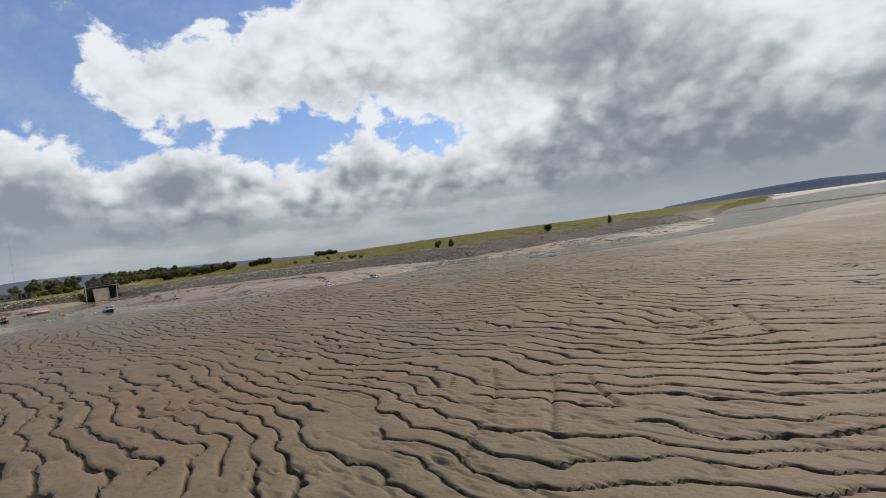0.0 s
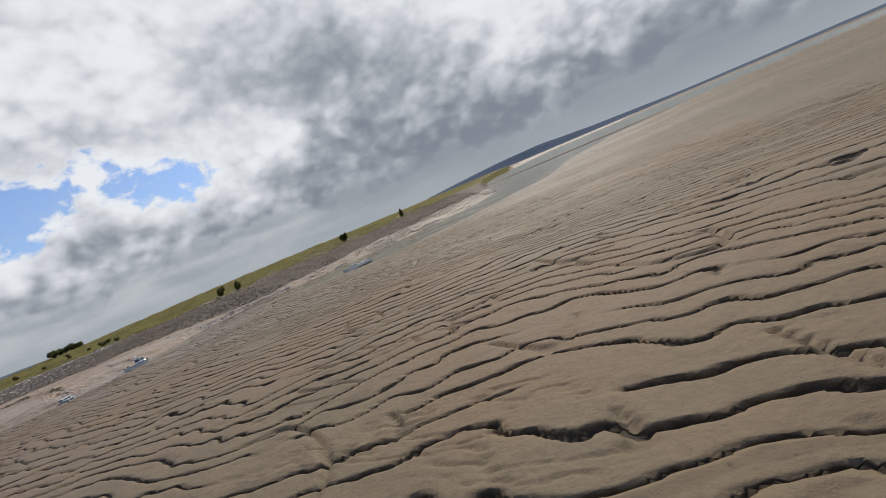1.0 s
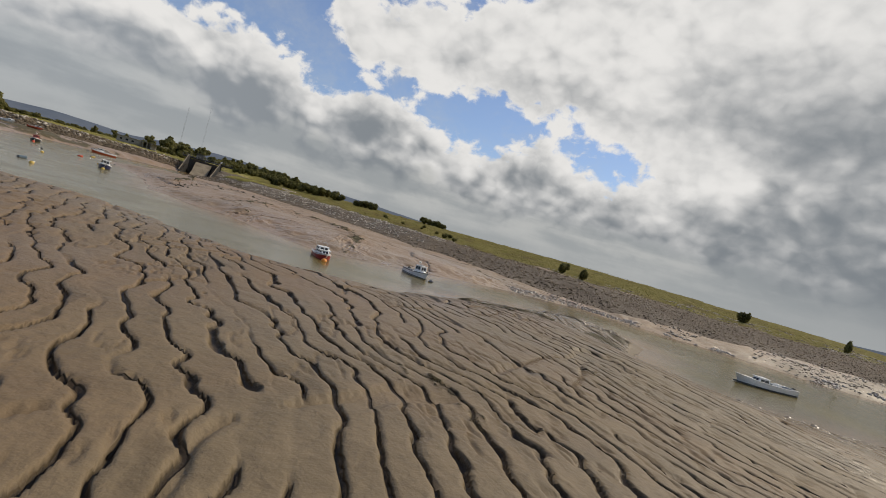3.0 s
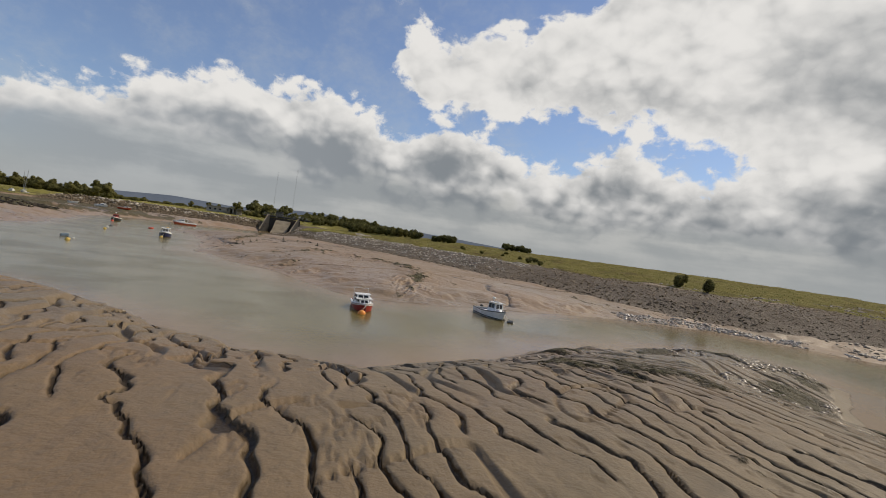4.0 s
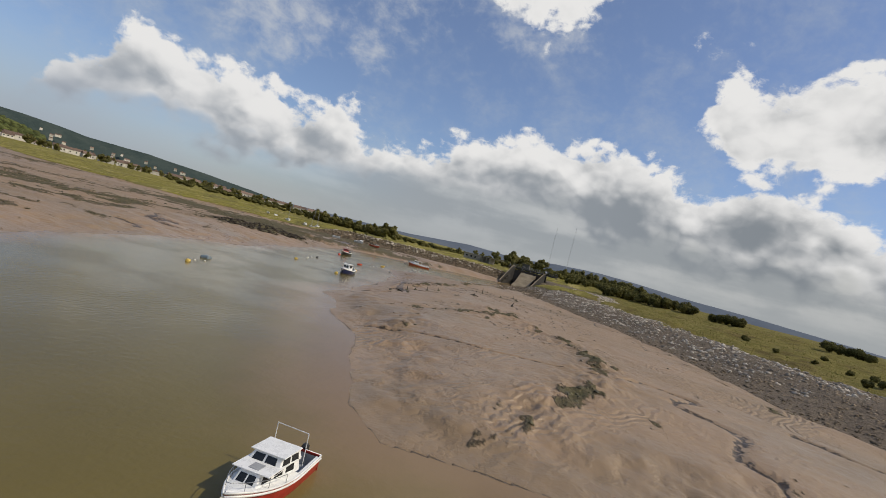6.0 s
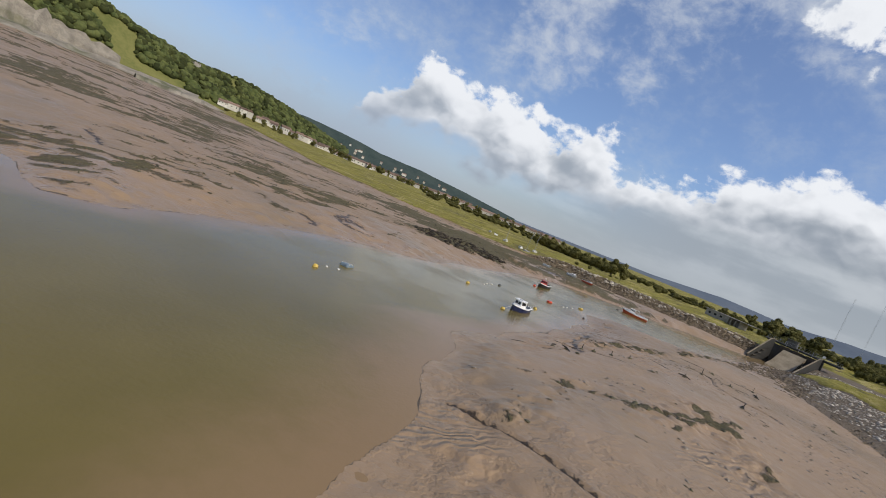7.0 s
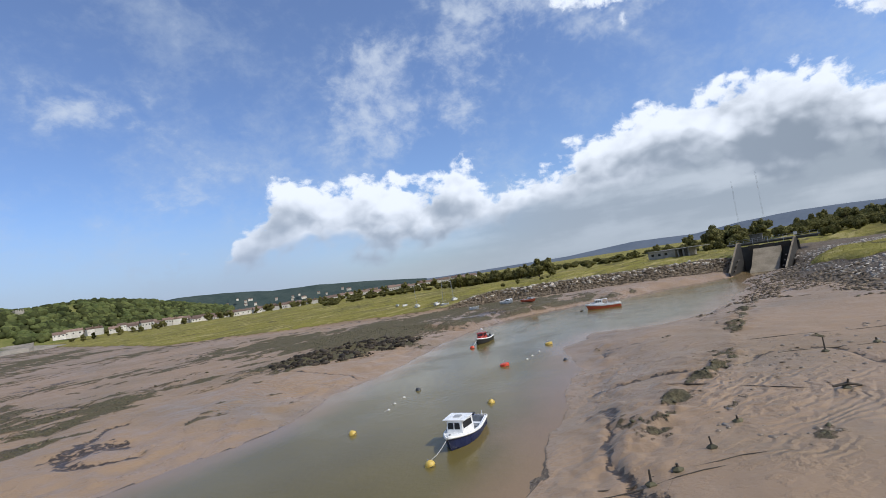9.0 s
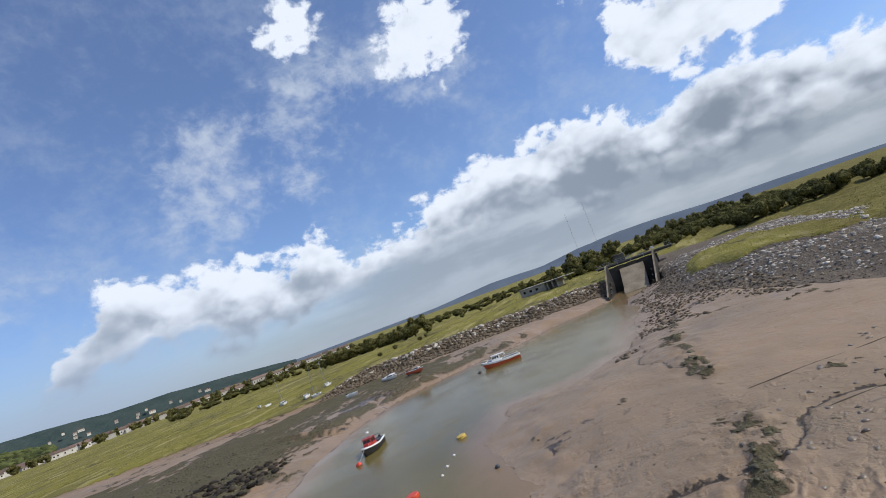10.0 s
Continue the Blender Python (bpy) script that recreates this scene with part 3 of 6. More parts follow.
TOE = [(-160, 700), (-100, 420), (-76, 310), (-72, 280), (-78, 240), (-88, 208), (-98, 188), (-110, 174), (-130, 162), (-160, 150), (-180, 140), (-215, 122), (-250, 110), (-288, 111)]
SOUTH_EDGE = [(-290, 95), (-278, 80), (-267, 56), (-257, 37), (-245, 22), (-237, -8), (-226, -32), (-223, -62), (-212, -82), (-222, -130), (-242, -231), (-290, -480), (-310, -900)]
LAND_PLAN = TOE + SOUTH_EDGE + [(-900, -4000), (-4000, -4000), (-4000, 4000), (-1200, 4000)]


NEAR_LINE = [(20, 78), (0, 98), (-16, 112), (-34, 121), (-58, 128)]
SPIT_LINE = [(-58, 128), (-75, 138), (-100, 131), (-140, 107)]


def ground_fields(x, y):
    """Height and the shares of grass, weed, stones and wetness at plan places."""
    x, y = x.astype(np.float32), y.astype(np.float32)
    close = ((x > -320) & (y < 330) & (y > -60)).astype(np.float32)
    wx = x + close * fbm(x, y, 11.0, 4, 3) * 3.0
    wy = y + close * fbm(x, y, 11.0, 4, 4) * 3.0
    d = line_distance(wx, wy, WATER_PLAN)
    wet_in = inside(wx, wy, WATER_PLAN)
    edge = d + fbm(x, y, 9.0, 3, 5) * np.minimum(d, 3.0) * 0.5
    bar = inside(x, y, BAR_PLAN)
    north = (y > 100) & ~bar
    land_d = line_distance(x, y, LAND_PLAN[:len(TOE) + len(SOUTH_EDGE)], False)
    land_in = inside(x, y, LAND_PLAN)
    g = np.where(land_in, land_d, -land_d) + fbm(x, y, 12.0, 3, 9) * 2.4
    top = np.where(bar, 3.0 + 0.7 * (1 - sstep(80, 102, y)) * sstep(-25, -55, x), np.where(north, 1.9, 2.1))
    steep = 1 - sstep(134, 158, y)
    reach = np.where(bar, 13.0 - 8.4 * steep, np.where(north, 8.0, np.where(x < -212, 4.2, 10.0)))
    h = top * (1 - np.exp(-(edge / reach) ** np.where(bar, 1.0 + 0.25 * steep, 1.45))) + 0.02
    h += np.where(bar, 0.0, sstep(2, 12, d) * fbm(x, y, 3.0, 4, 21) * np.where(north & (g < -3), 0.16, 0.30))
    # drainage runnels across the bar
    near = bar & (d < 320) & (x > -90) & (x < 260) & (y > 10) & (y < 420)
    q, runnel, carved = np.zeros_like(x), np.zeros_like(x), np.zeros_like(x)
    k = np.where(near)[0]
    if len(k):
        xs, ys = x[k], y[k]
        warp = fbm(xs, ys, 13.0, 3, 31) * 3.2 + fbm(xs, ys, 2.4, 3, 37, 0.6) * 0.80 + fbm(xs, ys, 0.75, 2, 38) * 0.20
        qs = (ys - 0.12 * xs + warp + 0.010 * np.clip(ys - 112, 0, 50) * np.maximum(xs + 45, 0)) / 0.96
        s = qs - np.floor(qs)
        lane = np.floor(qs + 0.5)
        off = np.where(s < 0.5, s, s - 1.0)
        on = sstep(-0.05, 0.09, vnoise(xs / 3.4 + lane * 7.7, lane * 3.1, 41) + 0.25 + 0.22 * fbm(xs, ys, 16.0, 2, 44))
        wide = 1.0 + 1.5 * vnoise(xs / 1.8, lane * 1.7, 45)
        groove = sstep(-0.085 * wide, -0.03 * wide, off) * (1 - sstep(0.035, 0.075, off)) * on
        link = np.abs(vnoise(xs / 2.3 + 0.35 * ys, ys / 3.1, 52)) + 0.5 * sstep(0.0, 0.12, 0.14 - vnoise(xs / 4.0, ys / 4.0, 54))
        groove = np.maximum(groove, 0.8 * (1 - sstep(0.012, 0.035, link)))
        # short curved scours between the runnels
        side = fbm(xs + ys * 0.4, ys * 2.2, 1.5, 3, 46)
        nick = sstep(0.17, 0.21, side) * (1 - sstep(0.21, 0.33, side)) * sstep(0.02, 0.10, vnoise(xs / 5.0, ys / 5.0, 48))
        pock = sstep(0.30, 0.36, fbm(xs, ys * 1.5, 0.9, 2, 49)) * sstep(0.05, 0.2, vnoise(xs / 9.0, ys / 9.0, 50))
        beach = sstep(136, 150, ys) * sstep(-30, -48, xs)
        amount = sstep(0.5 + 4.0 * beach, 4.0 + 12.0 * beach, d[k])
        q[k], runnel[k] = qs, on * amount
        carved[k] = 1 - sstep(32.0, 38.0, line_distance(xs, ys, NEAR_LINE, False))
        h[k] += amount * carved[k] * (0.018 * np.sin(np.pi * s) ** 0.6 - 0.20 * groove * (0.75 + 0.5 * vnoise(xs / 1.7, ys / 1.7, 43)) - 0.07 * nick - 0.04 * pock + 0.012 * fbm(xs, ys, 1.1, 3, 51))
    # broad gullies where the bar drains over its lip
    q2 = (y + fbm(x, y, 6.0, 3, 39) * 2.6) / 1.9
    u2 = np.abs(q2 - np.floor(q2) - 0.5)
    gully = (1 - sstep(0.05, 0.14, u2)) * sstep(0.3, 1.5, d) * (1 - sstep(7, 13, d)) * bar * (x < -40) * sstep(-0.25, 0.1, vnoise(x / 9.0, np.floor(q2) * 2.3, 40))
    h -= gully * 0.30
    h += bar * sstep(1, 8, d) * fbm(x, y, 30.0, 3, 47) * 0.5
    # gullied lips by the water
    lipz = np.exp(-((d - 4.0) / 3.0) ** 2)
    h += lipz * fbm(x, y, 2.2, 4, 53) * np.where(bar, 0.20, 0.45)
    # land behind the mud
    wr = sstep(98, 108, y)
    wl = sstep(16, 36, y) * (1 - wr)
    wg = 1 - wr - wl
    gp = np.maximum(g, 0)
    rise_r = 2.8 * sstep(0, 15, gp) + 0.6 * sstep(15, 27, gp) + 2.6 * sstep(25, 100, gp)
    rise_l = 2.9 * sstep(0, 8, gp) + 0.8 * sstep(10, 60, gp)
    rise_g = 0.75 * sstep(0, 1.6, gp) + 0.6 * sstep(5, 150, gp)
    h += wr * rise_r + wl * rise_l + wg * rise_g
    back = 3.0 + 16.0 * sstep(-222, -252, x)
    grass = np.clip(wr * sstep(14.5 + back, 17.5 + back, gp + fbm(x, y, 14.0, 3, 64) * 5.0) + wl * sstep(8.5, 10, gp) + wg * sstep(0.5, 1.3, gp), 0, 1)
    h += grass * fbm(x, y, 7.0, 4, 61) * np.where(y > 100, 0.9, 0.5)
    h += sstep(60, 160, gp) * fbm(x, y, 90.0, 3, 63) * 1.5
    # low tongue of turf by the weir
    tx, ty = x + fbm(x, y, 5.0, 4, 67) * 4.0, y + fbm(x, y, 5.0, 4, 68) * 3.0
    tongue = inside(tx, ty, [(-250, 118), (-241, 125), (-238, 130), (-227, 136), (-232, 139), (-256, 137), (-280, 133), (-278, 121), (-262, 117)]).astype(np.float32)
    h += tongue * 0.55
    grass = np.maximum(grass, tongue)
    stony = wr * sstep(-1, 1.5, g) * (1 - sstep(15 + back, 18 + back, gp)) + wl * sstep(-2, 0, g) * (1 - sstep(8, 10, gp))
    stony = np.clip(stony, 0, 1) * (1 - tongue)
    # far shingle strip in the estuary
    strip = line_distance(x, y, [(-100, 430), (150, 560), (500, 560), (1200, 330), (1700, 100)], False)
    h = np.maximum(np.where(wet_in, -np.minimum(np.where(north, 0.13, 0.2) * d, 2.5), h), 0.9 - (strip / 22.0) ** 2 * 0.9 - 0.4)
    stony = np.maximum(stony, np.where(wet_in & (h > -0.1), 1.0, 0.0))
    # basin between the sluice walls
    basin = (x > -309) & (x < -283) & (y > 98.6) & (y < 113.5)
    h = np.where(basin, np.minimum(h, -0.4), h)
    grass, stony = np.where(basin, 0.0, grass), np.where(basin, 0.0, stony)
    # weed on the mud: patches on the far side, the spit's edges and hollows
    mudness = (1 - grass) * (1 - stony)
    n = fbm(x + y * 0.35, y * 2.0, 6.0, 6, 71, 0.74)
    south = (~bar) & (y < 100) & ~land_in & ~((x > -215) & (x < -120) & (y > 82))
    band = np.exp(-((d - 30) / 20.0) ** 2) * south
    patchy = fbm(x, y, 34.0, 3, 70) * 1.3
    weed = np.where(south, 0.9 * sstep(-0.10, 0.26, n * 0.8 + band * 0.40 - 0.13 + patchy), 0.0)
    line = np.minimum(line_distance(x, y, [(-146, 104.5), (-151, 106), (-160, 107.5), (-170, 109), (-181, 109), (-202, 108), (-235, 110)], False) / 1.3,
                      line_distance(x, y, [(-117, 121), (-129, 118.5), (-133, 122), (-140, 126), (-151, 127)], False) / 1.4)
    line = np.minimum(line, line_distance(x, y, [(-147, 124), (-135, 133), (-131, 138), (-120, 141), (-110, 140), (-101, 136)], False) / 1.7)
    patch = np.exp(-line ** 2)
    streak = fbm(x + y * 0.3, y * 1.5, 3.2, 5, 72, 0.7)
    weed = np.maximum(weed, np.where(north, sstep(2.5, 7.0, d) * sstep(0.48, 0.74, 0.80 * streak + 0.56 * patch + 0.20 * np.exp(-((g + 3) / 4.0) ** 2)), 0.0))
    crust = np.exp(-(line / 2.4) ** 2) * north * sstep(-0.12, 0.12, fbm(x, y, 9.0, 3, 76))
    h += patch * north * fbm(x, y, 2.0, 4, 73) * 0.50 + crust * (0.10 + 0.55 * np.abs(fbm(x, y, 1.6, 3, 78)))
    # winding drainage veins over the spit and the far mud
    vein = np.where(mudness * (~bar) * (d > 2) > 0.5, fbm(x, y + 0.3 * x, 18.0, 3, 74, 0.45), 1.0)
    vein = np.where(vnoise(x / 17.0, y / 17.0, 75) + 0.1 * north > 0.12, vein, 1.0)
    h -= 0.16 * (1 - sstep(0.0, 0.03, np.abs(vein)))
    weed = np.maximum(weed, np.where(bar & (x < -55) & (y > 134), 0.8 * sstep(0.0, 0.4, n + 0.5 * np.exp(-((d - 2.5) / 2.5) ** 2) - 0.1), 0.0))
    heap = np.exp(-(((x + 186 + 0.6 * (y - 49)) / 15) ** 2 + ((y - 49) / 8) ** 2))
    weed = np.clip(np.maximum(weed, sstep(0.35, 0.6, heap + n * 0.5)) * mudness * sstep(0.6, 2.5, d), 0, 1)
    h += weed * (0.04 + fbm(x, y, 1.3, 3, 77) * 0.22)
    h += heap * (~wet_in) * (0.12 + fbm(x, y, 3.5, 4, 79) * 0.8)
    shiny = bar * sstep(134, 150, y) * sstep(-26, -46, x) * (1 - sstep(10, 22, d))
    wet = shiny * 0.9 + np.clip(1 - d / np.where(bar, 60.0, 30.0), 0, 1) * 0.7 + 0.3 * sstep(-0.1, 0.25, fbm(x, y, 14.0, 3, 83))
    return h, grass, weed, stony, wet, q, runnel, vein, carved


def ground_height(px, py):
    return float(ground_fields(np.array([float(px)]), np.array([float(py)]))[0][0])


def spaced(stops):
    """Grid lines from (start, spacing) stops, spacing held between stops; the last stop ends the list."""
    out = []
    for (a, s), (b, _) in zip(stops, stops[1:]):
        out += list(np.linspace(a, b, max(int(round((b - a) / s)), 1), endpoint=False))
    return np.array(out + [stops[-1][0]])




def build_ground():
    gx = spaced([(-4500, 500), (-2000, 150), (-1100, 50), (-600, 14), (-400, 4), (-300, 0.9), (-205, 0.8), (60, 1.6), (140, 8), (300, 40), (900, 200), (2500, 500), (4500, 500)])
    gy = spaced([(-4500, 500), (-2000, 200), (-1000, 60), (-500, 20), (-200, 6), (-60, 1.6), (20, 0.8), (190, 0.9), (260, 2.5), (360, 12), (600, 50), (1200, 200), (2500, 500), (4500, 500)])
    mx, my = np.meshgrid((gx[1:] + gx[:-1]) / 2, (gy[1:] + gy[:-1]) / 2, indexing="ij")
    bar_d, spit_d = line_distance(mx, my, NEAR_LINE, False), line_distance(mx, my, SPIT_LINE, False)
    level = np.zeros(mx.shape, int)
    level[np.minimum(bar_d, spit_d) < 70] = 1
    level[spit_d < 34] = 2
    level[(bar_d < 38) & (mx > -84)] = 3
    level[(bar_d < 12) & (mx > -78)] = 4
    cos, faces, drops, base = [], [], [], 0
    for rank, (split_x, split_y) in enumerate(((1, 1), (2, 2), (4, 4), (3, 8), (5, 16))):
        own = level == rank
        # one ring of cells runs on, sunk, under the finer neighbours
        ring = own.copy()
        ring[1:] |= own[:-1]
        ring[:-1] |= own[1:]
        ring[:, 1:] |= own[:, :-1]
        ring[:, :-1] |= own[:, 1:]
        ring &= level >= rank
        rows, columns = np.where(ring.any(1))[0], np.where(ring.any(0))[0]
        i0, i1, j0, j1 = rows[0], rows[-1] + 1, columns[0], columns[-1] + 1
        fx = np.append((gx[i0:i1, None] + np.diff(gx[i0:i1 + 1])[:, None] * np.arange(split_x) / split_x).ravel(), gx[i1])
        fy = np.append((gy[j0:j1, None] + np.diff(gy[j0:j1 + 1])[:, None] * np.arange(split_y) / split_y).ravel(), gy[j1])
        grow = lambda m: np.repeat(np.repeat(m[i0:i1, j0:j1], split_x, 0), split_y, 1)
        keep, inner = grow(ring), grow(own)
        x, y = np.meshgrid(fx, fy, indexing="ij")
        nx, ny = x.shape
        i, j = np.meshgrid(np.arange(nx - 1), np.arange(ny - 1), indexing="ij")
        a = (i * ny + j)[keep]
        cos.append(np.stack([x.ravel(), y.ravel()], -1))
        faces.append(np.stack([a, a + ny, a + ny + 1, a + 1], -1) + base)
        touched = np.zeros((nx, ny), bool)
        for p, r in ((0, 0), (0, 1), (1, 0), (1, 1)):
            touched[p:nx - 1 + p, r:ny - 1 + r] |= inner
        drops.append(np.where(touched, 0.0, 0.10).ravel())
        base += nx * ny
    xy, quads, drop = np.concatenate(cos), np.concatenate(faces).astype(np.int32), np.concatenate(drops)
    used = np.zeros(len(xy), bool)
    used[quads.ravel()] = True
    index = np.cumsum(used) - 1
    xy, quads, drop = xy[used], index[quads].astype(np.int32), drop[used]
    h, grass, weed, stony, wet, phase, runnel, vein, carved = ground_fields(xy[:, 0], xy[:, 1])
    h = h - drop
    co = np.concatenate([xy, h[:, None]], 1).astype(np.float32)
    me = bpy.data.meshes.new("ground")
    me.vertices.add(len(co))
    me.vertices.foreach_set("co", co.ravel())
    me.loops.add(quads.size)
    me.loops.foreach_set("vertex_index", quads.ravel())
    me.polygons.add(len(quads))
    me.polygons.foreach_set("loop_start", np.arange(0, quads.size, 4, dtype=np.int32))
    me.polygons.foreach_set("use_smooth", np.ones(len(quads), bool))
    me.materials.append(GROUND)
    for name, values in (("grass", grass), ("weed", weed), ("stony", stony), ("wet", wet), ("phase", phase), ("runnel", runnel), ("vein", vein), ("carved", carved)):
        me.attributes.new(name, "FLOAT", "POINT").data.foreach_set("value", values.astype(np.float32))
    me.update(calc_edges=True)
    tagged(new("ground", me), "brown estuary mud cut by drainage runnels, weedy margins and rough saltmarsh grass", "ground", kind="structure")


build_ground()


def build_water():
    gx = spaced([(-320, 1.3), (-40, 6), (60, 40), (300, 200), (1500, 750), (4500, 750)])
    gy = spaced([(-60, 4), (40, 1.3), (215, 5), (400, 60), (1000, 500), (4500, 500)])
    x, y = np.meshgrid(gx, gy, indexing="ij")
    depth = -ground_fields(x.ravel(), y.ravel())[0]
    nx, ny = x.shape
    i, j = np.meshgrid(np.arange(nx - 1), np.arange(ny - 1), indexing="ij")
    a = (i * ny + j).ravel()
    quads = np.stack([a, a + ny, a + ny + 1, a + 1], -1)
    wettest = depth[quads].max(1) > -0.6
    me = bpy.data.meshes.new("water")
    me.from_pydata(np.stack([x.ravel(), y.ravel(), np.zeros(x.size)], -1), [], quads[wettest])
    me.attributes.new("depth", "FLOAT", "POINT").data.foreach_set("value", depth.astype(np.float32))
    me.materials.append(WATER)
    tagged(new("water", me), "still brown turbid water of the tidal creek", "water", kind="structure")


build_water()


# ---------------------------------------------------------------- boats
def half_beam(s, beam, stern=0.84, full=2.4):
    return beam / 2 * (1 - max(0.0, (s - 0.42) / 0.58) ** full * 0.985) * (stern + (1 - stern) * min(1.0, s / 0.4))


def sheer(s, mid, bow):
    return mid + (bow - mid) * max(0.0, (s - 0.3) / 0.7) ** 1.8 + 0.05 * (1 - s) ** 2


def hull_rings(length, beam, mid, bow, draft, stern=0.84, inset=0.0, floor=None, s0=0.0, s1=1.0, count=14, full=2.4, lift=0.0):
    rings = []
    for k in range(count):
        s = s0 + (s1 - s0) * k / (count - 1)
        x = (s - 0.5) * length
        b = max(half_beam(s, beam, stern, full) - inset, 0.012)
        zs = sheer(s, mid, bow) + lift
        zk = floor if floor is not None else -draft * (1 - max(0.0, (s - 0.6) / 0.4) ** 2.2 * 1.05)
        rake = 0.07 * length * max(0.0, (s - 0.7) / 0.3) ** 1.5
        pts = []
        for w, f in ((1.0, 1.0), (0.97, 0.62), (0.90, 0.30), (0.62, 0.08), (0.0, 0.0), (-0.62, 0.08), (-0.90, 0.30), (-0.97, 0.62), (-1.0, 1.0)):
            if floor is not None:
                f = 1.0 if abs(w) == 1.0 else (0.0 if abs(w) < 0.95 else 0.12)
                w = w if abs(w) > 0.95 else w * 0.98
            pts.append((x - rake * (1 - f), b * w, zk + (zs - zk) * f))
        rings.append(pts)
    return rings


def shell(rings):
    v, f = loft(rings, cap=False, closed=False)
    n = len(rings[0])
    f.append(tuple(range(n)))
    return v, f


def strake(length, beam, mid, bow, stern, radius, out=0.02, drop=0.0, full=2.4):
    pts = []
    for side in (1, -1):
        line = [((k / 13 - 0.5) * length, side * (half_beam(k / 13, beam, stern, full) + out), sheer(k / 13, mid, bow) - drop) for k in range(14)]
        pts.append(line)
    pieces = [tube(p, radius, 6) for p in pts]
    pieces.append(tube([(-length / 2, pts[0][0][1], pts[0][0][2]), (-length / 2, pts[1][0][1], pts[1][0][2])], radius, 6))
    return merge(*pieces)


def deck_sheet(length, beam, mid, bow, stern, s0, s1, drop=0.03, camber=0.06, full=2.4):
    rings = []
    for k in range(10):
        s = s0 + (s1 - s0) * k / 9
        b, z = half_beam(s, beam, stern, full) - 0.01, sheer(s, mid, bow) - drop
        rings.append([((s - 0.5) * length, b * w, z + camber * (1 - w * w)) for w in (-1, -0.5, 0, 0.5, 1)] + [((s - 0.5) * length, b * w, z - 0.05) for w in (1, -1)])
    return loft(rings)


def cabin_corners(x0, x1, w0, w1, z0, z1, rake_f, rake_b, tumble):
    lo = [(x0, -w0, z0), (x1, -w1, z0), (x1, w1, z0), (x0, w0, z0)]
    hi = [(x0 + rake_b, -w0 + tumble, z1), (x1 - rake_f, -w1 + tumble, z1), (x1 - rake_f, w1 - tumble, z1), (x0 + rake_b, w0 - tumble, z1)]
    return lo, hi


def pane_on(a, b, c, d, u0, u1, v0, v1, out=0.012):
    """A thin pane on the quad a b (low edge) c d (high edge, above b and a)."""
    a, b, c, d = (Vector(p) for p in (a, b, c, d))
    nrm = (b - a).cross(d - a).normalized()
    at = lambda u, v: (a.lerp(b, u)).lerp(d.lerp(c, u), v)
    q = [at(u0, v0), at(u1, v0), at(u1, v1), at(u0, v1)]
    return loft([[p - nrm * 0.01 for p in q], [p + nrm * out for p in q]])


def cabin(boat, x0, x1, w0, w1, z0, z1, rake_f=0.15, rake_b=0.05, tumble=0.08, mat=None, front=2, sides=2, back=0, v=(0.42, 0.86), roof=True, label=""):
    lo, hi = cabin_corners(x0, x1, w0, w1, z0, z1, rake_f, rake_b, tumble)
    bm = bmesh.new()
    vs = [bm.verts.new(p) for p in lo + hi]
    for f in ((3, 2, 1, 0), (4, 5, 6, 7), (0, 1, 5, 4), (1, 2, 6, 5), (2, 3, 7, 6), (3, 0, 4, 7)):
        bm.faces.new([vs[i] for i in f])
    bmesh.ops.bevel(bm, geom=bm.edges[:], offset=0.035, segments=2, affect="EDGES", profile=0.5)
    body = part("cabin", bm, mat or WHITE, boat, label)
    for count, (a, b, c, d) in ((front, (lo[1], lo[2], hi[2], hi[1])), (sides, (lo[0], lo[1], hi[1], hi[0])), (sides, (lo[2], lo[3], hi[3], hi[2])), (back, (lo[3], lo[0], hi[0], hi[3]))):
        for k in range(count):
            part("window", pane_on(a, b, c, d, 0.10 + 0.82 * k / count, 0.10 + 0.82 * (k + 1) / count - 0.07, *v), GLASS, body)
    if roof:
        bm = boxes(((hi[0][0] + hi[1][0]) / 2, 0, z1 + 0.02, hi[1][0] - hi[0][0] + 0.16, 2 * max(w0, w1) - 2 * tumble + 0.10, 0.05), bevel=0.02)
        part("cabin_roof", bm, mat or WHITE, body)
    return body


def outboard(boat, x, y=0.0, z=0.35):
    m = part("outboard_motor", merge(loft([[(x - 0.12 + dx * s, y + dy * s, z + h) for dx, dy in ((-0.16, -0.13), (0.16, -0.13), (0.16, 0.13), (-0.16, 0.13))] for h, s in ((0.0, 0.75), (0.08, 1.0), (0.30, 1.0), (0.40, 0.7))]),
                                     loft([[(x - 0.10 + dx, y + dy, z + h) for dx, dy in ((-0.05, -0.04), (0.07, -0.04), (0.07, 0.04), (-0.05, 0.04))] for h in (-0.75, 0.02)])), BLACK, boat, "black outboard motor")
    return m


def rail(boat, length, beam, mid, bow, stern, s0, s1, height=0.45, full=2.4, name="bow_rail"):
    pieces, tops = [], []
    for side in (1, -1):
        line = []
        for k in range(6):
            s = s0 + (s1 - s0) * k / 5
            p = ((s - 0.5) * length, side * (half_beam(s, beam, stern, full) - 0.05), sheer(s, mid, bow))
            line.append((p[0], p[1], p[2] + height))
            if k % 2 == 0:
                pieces.append(tube([p, line[-1]], 0.014, 5))
        tops.append(line)
    pieces.append(tube(tops[0] + tops[1][::-1], 0.016, 5))
    part(name, merge(*pieces), STEEL, boat, "thin steel rail")


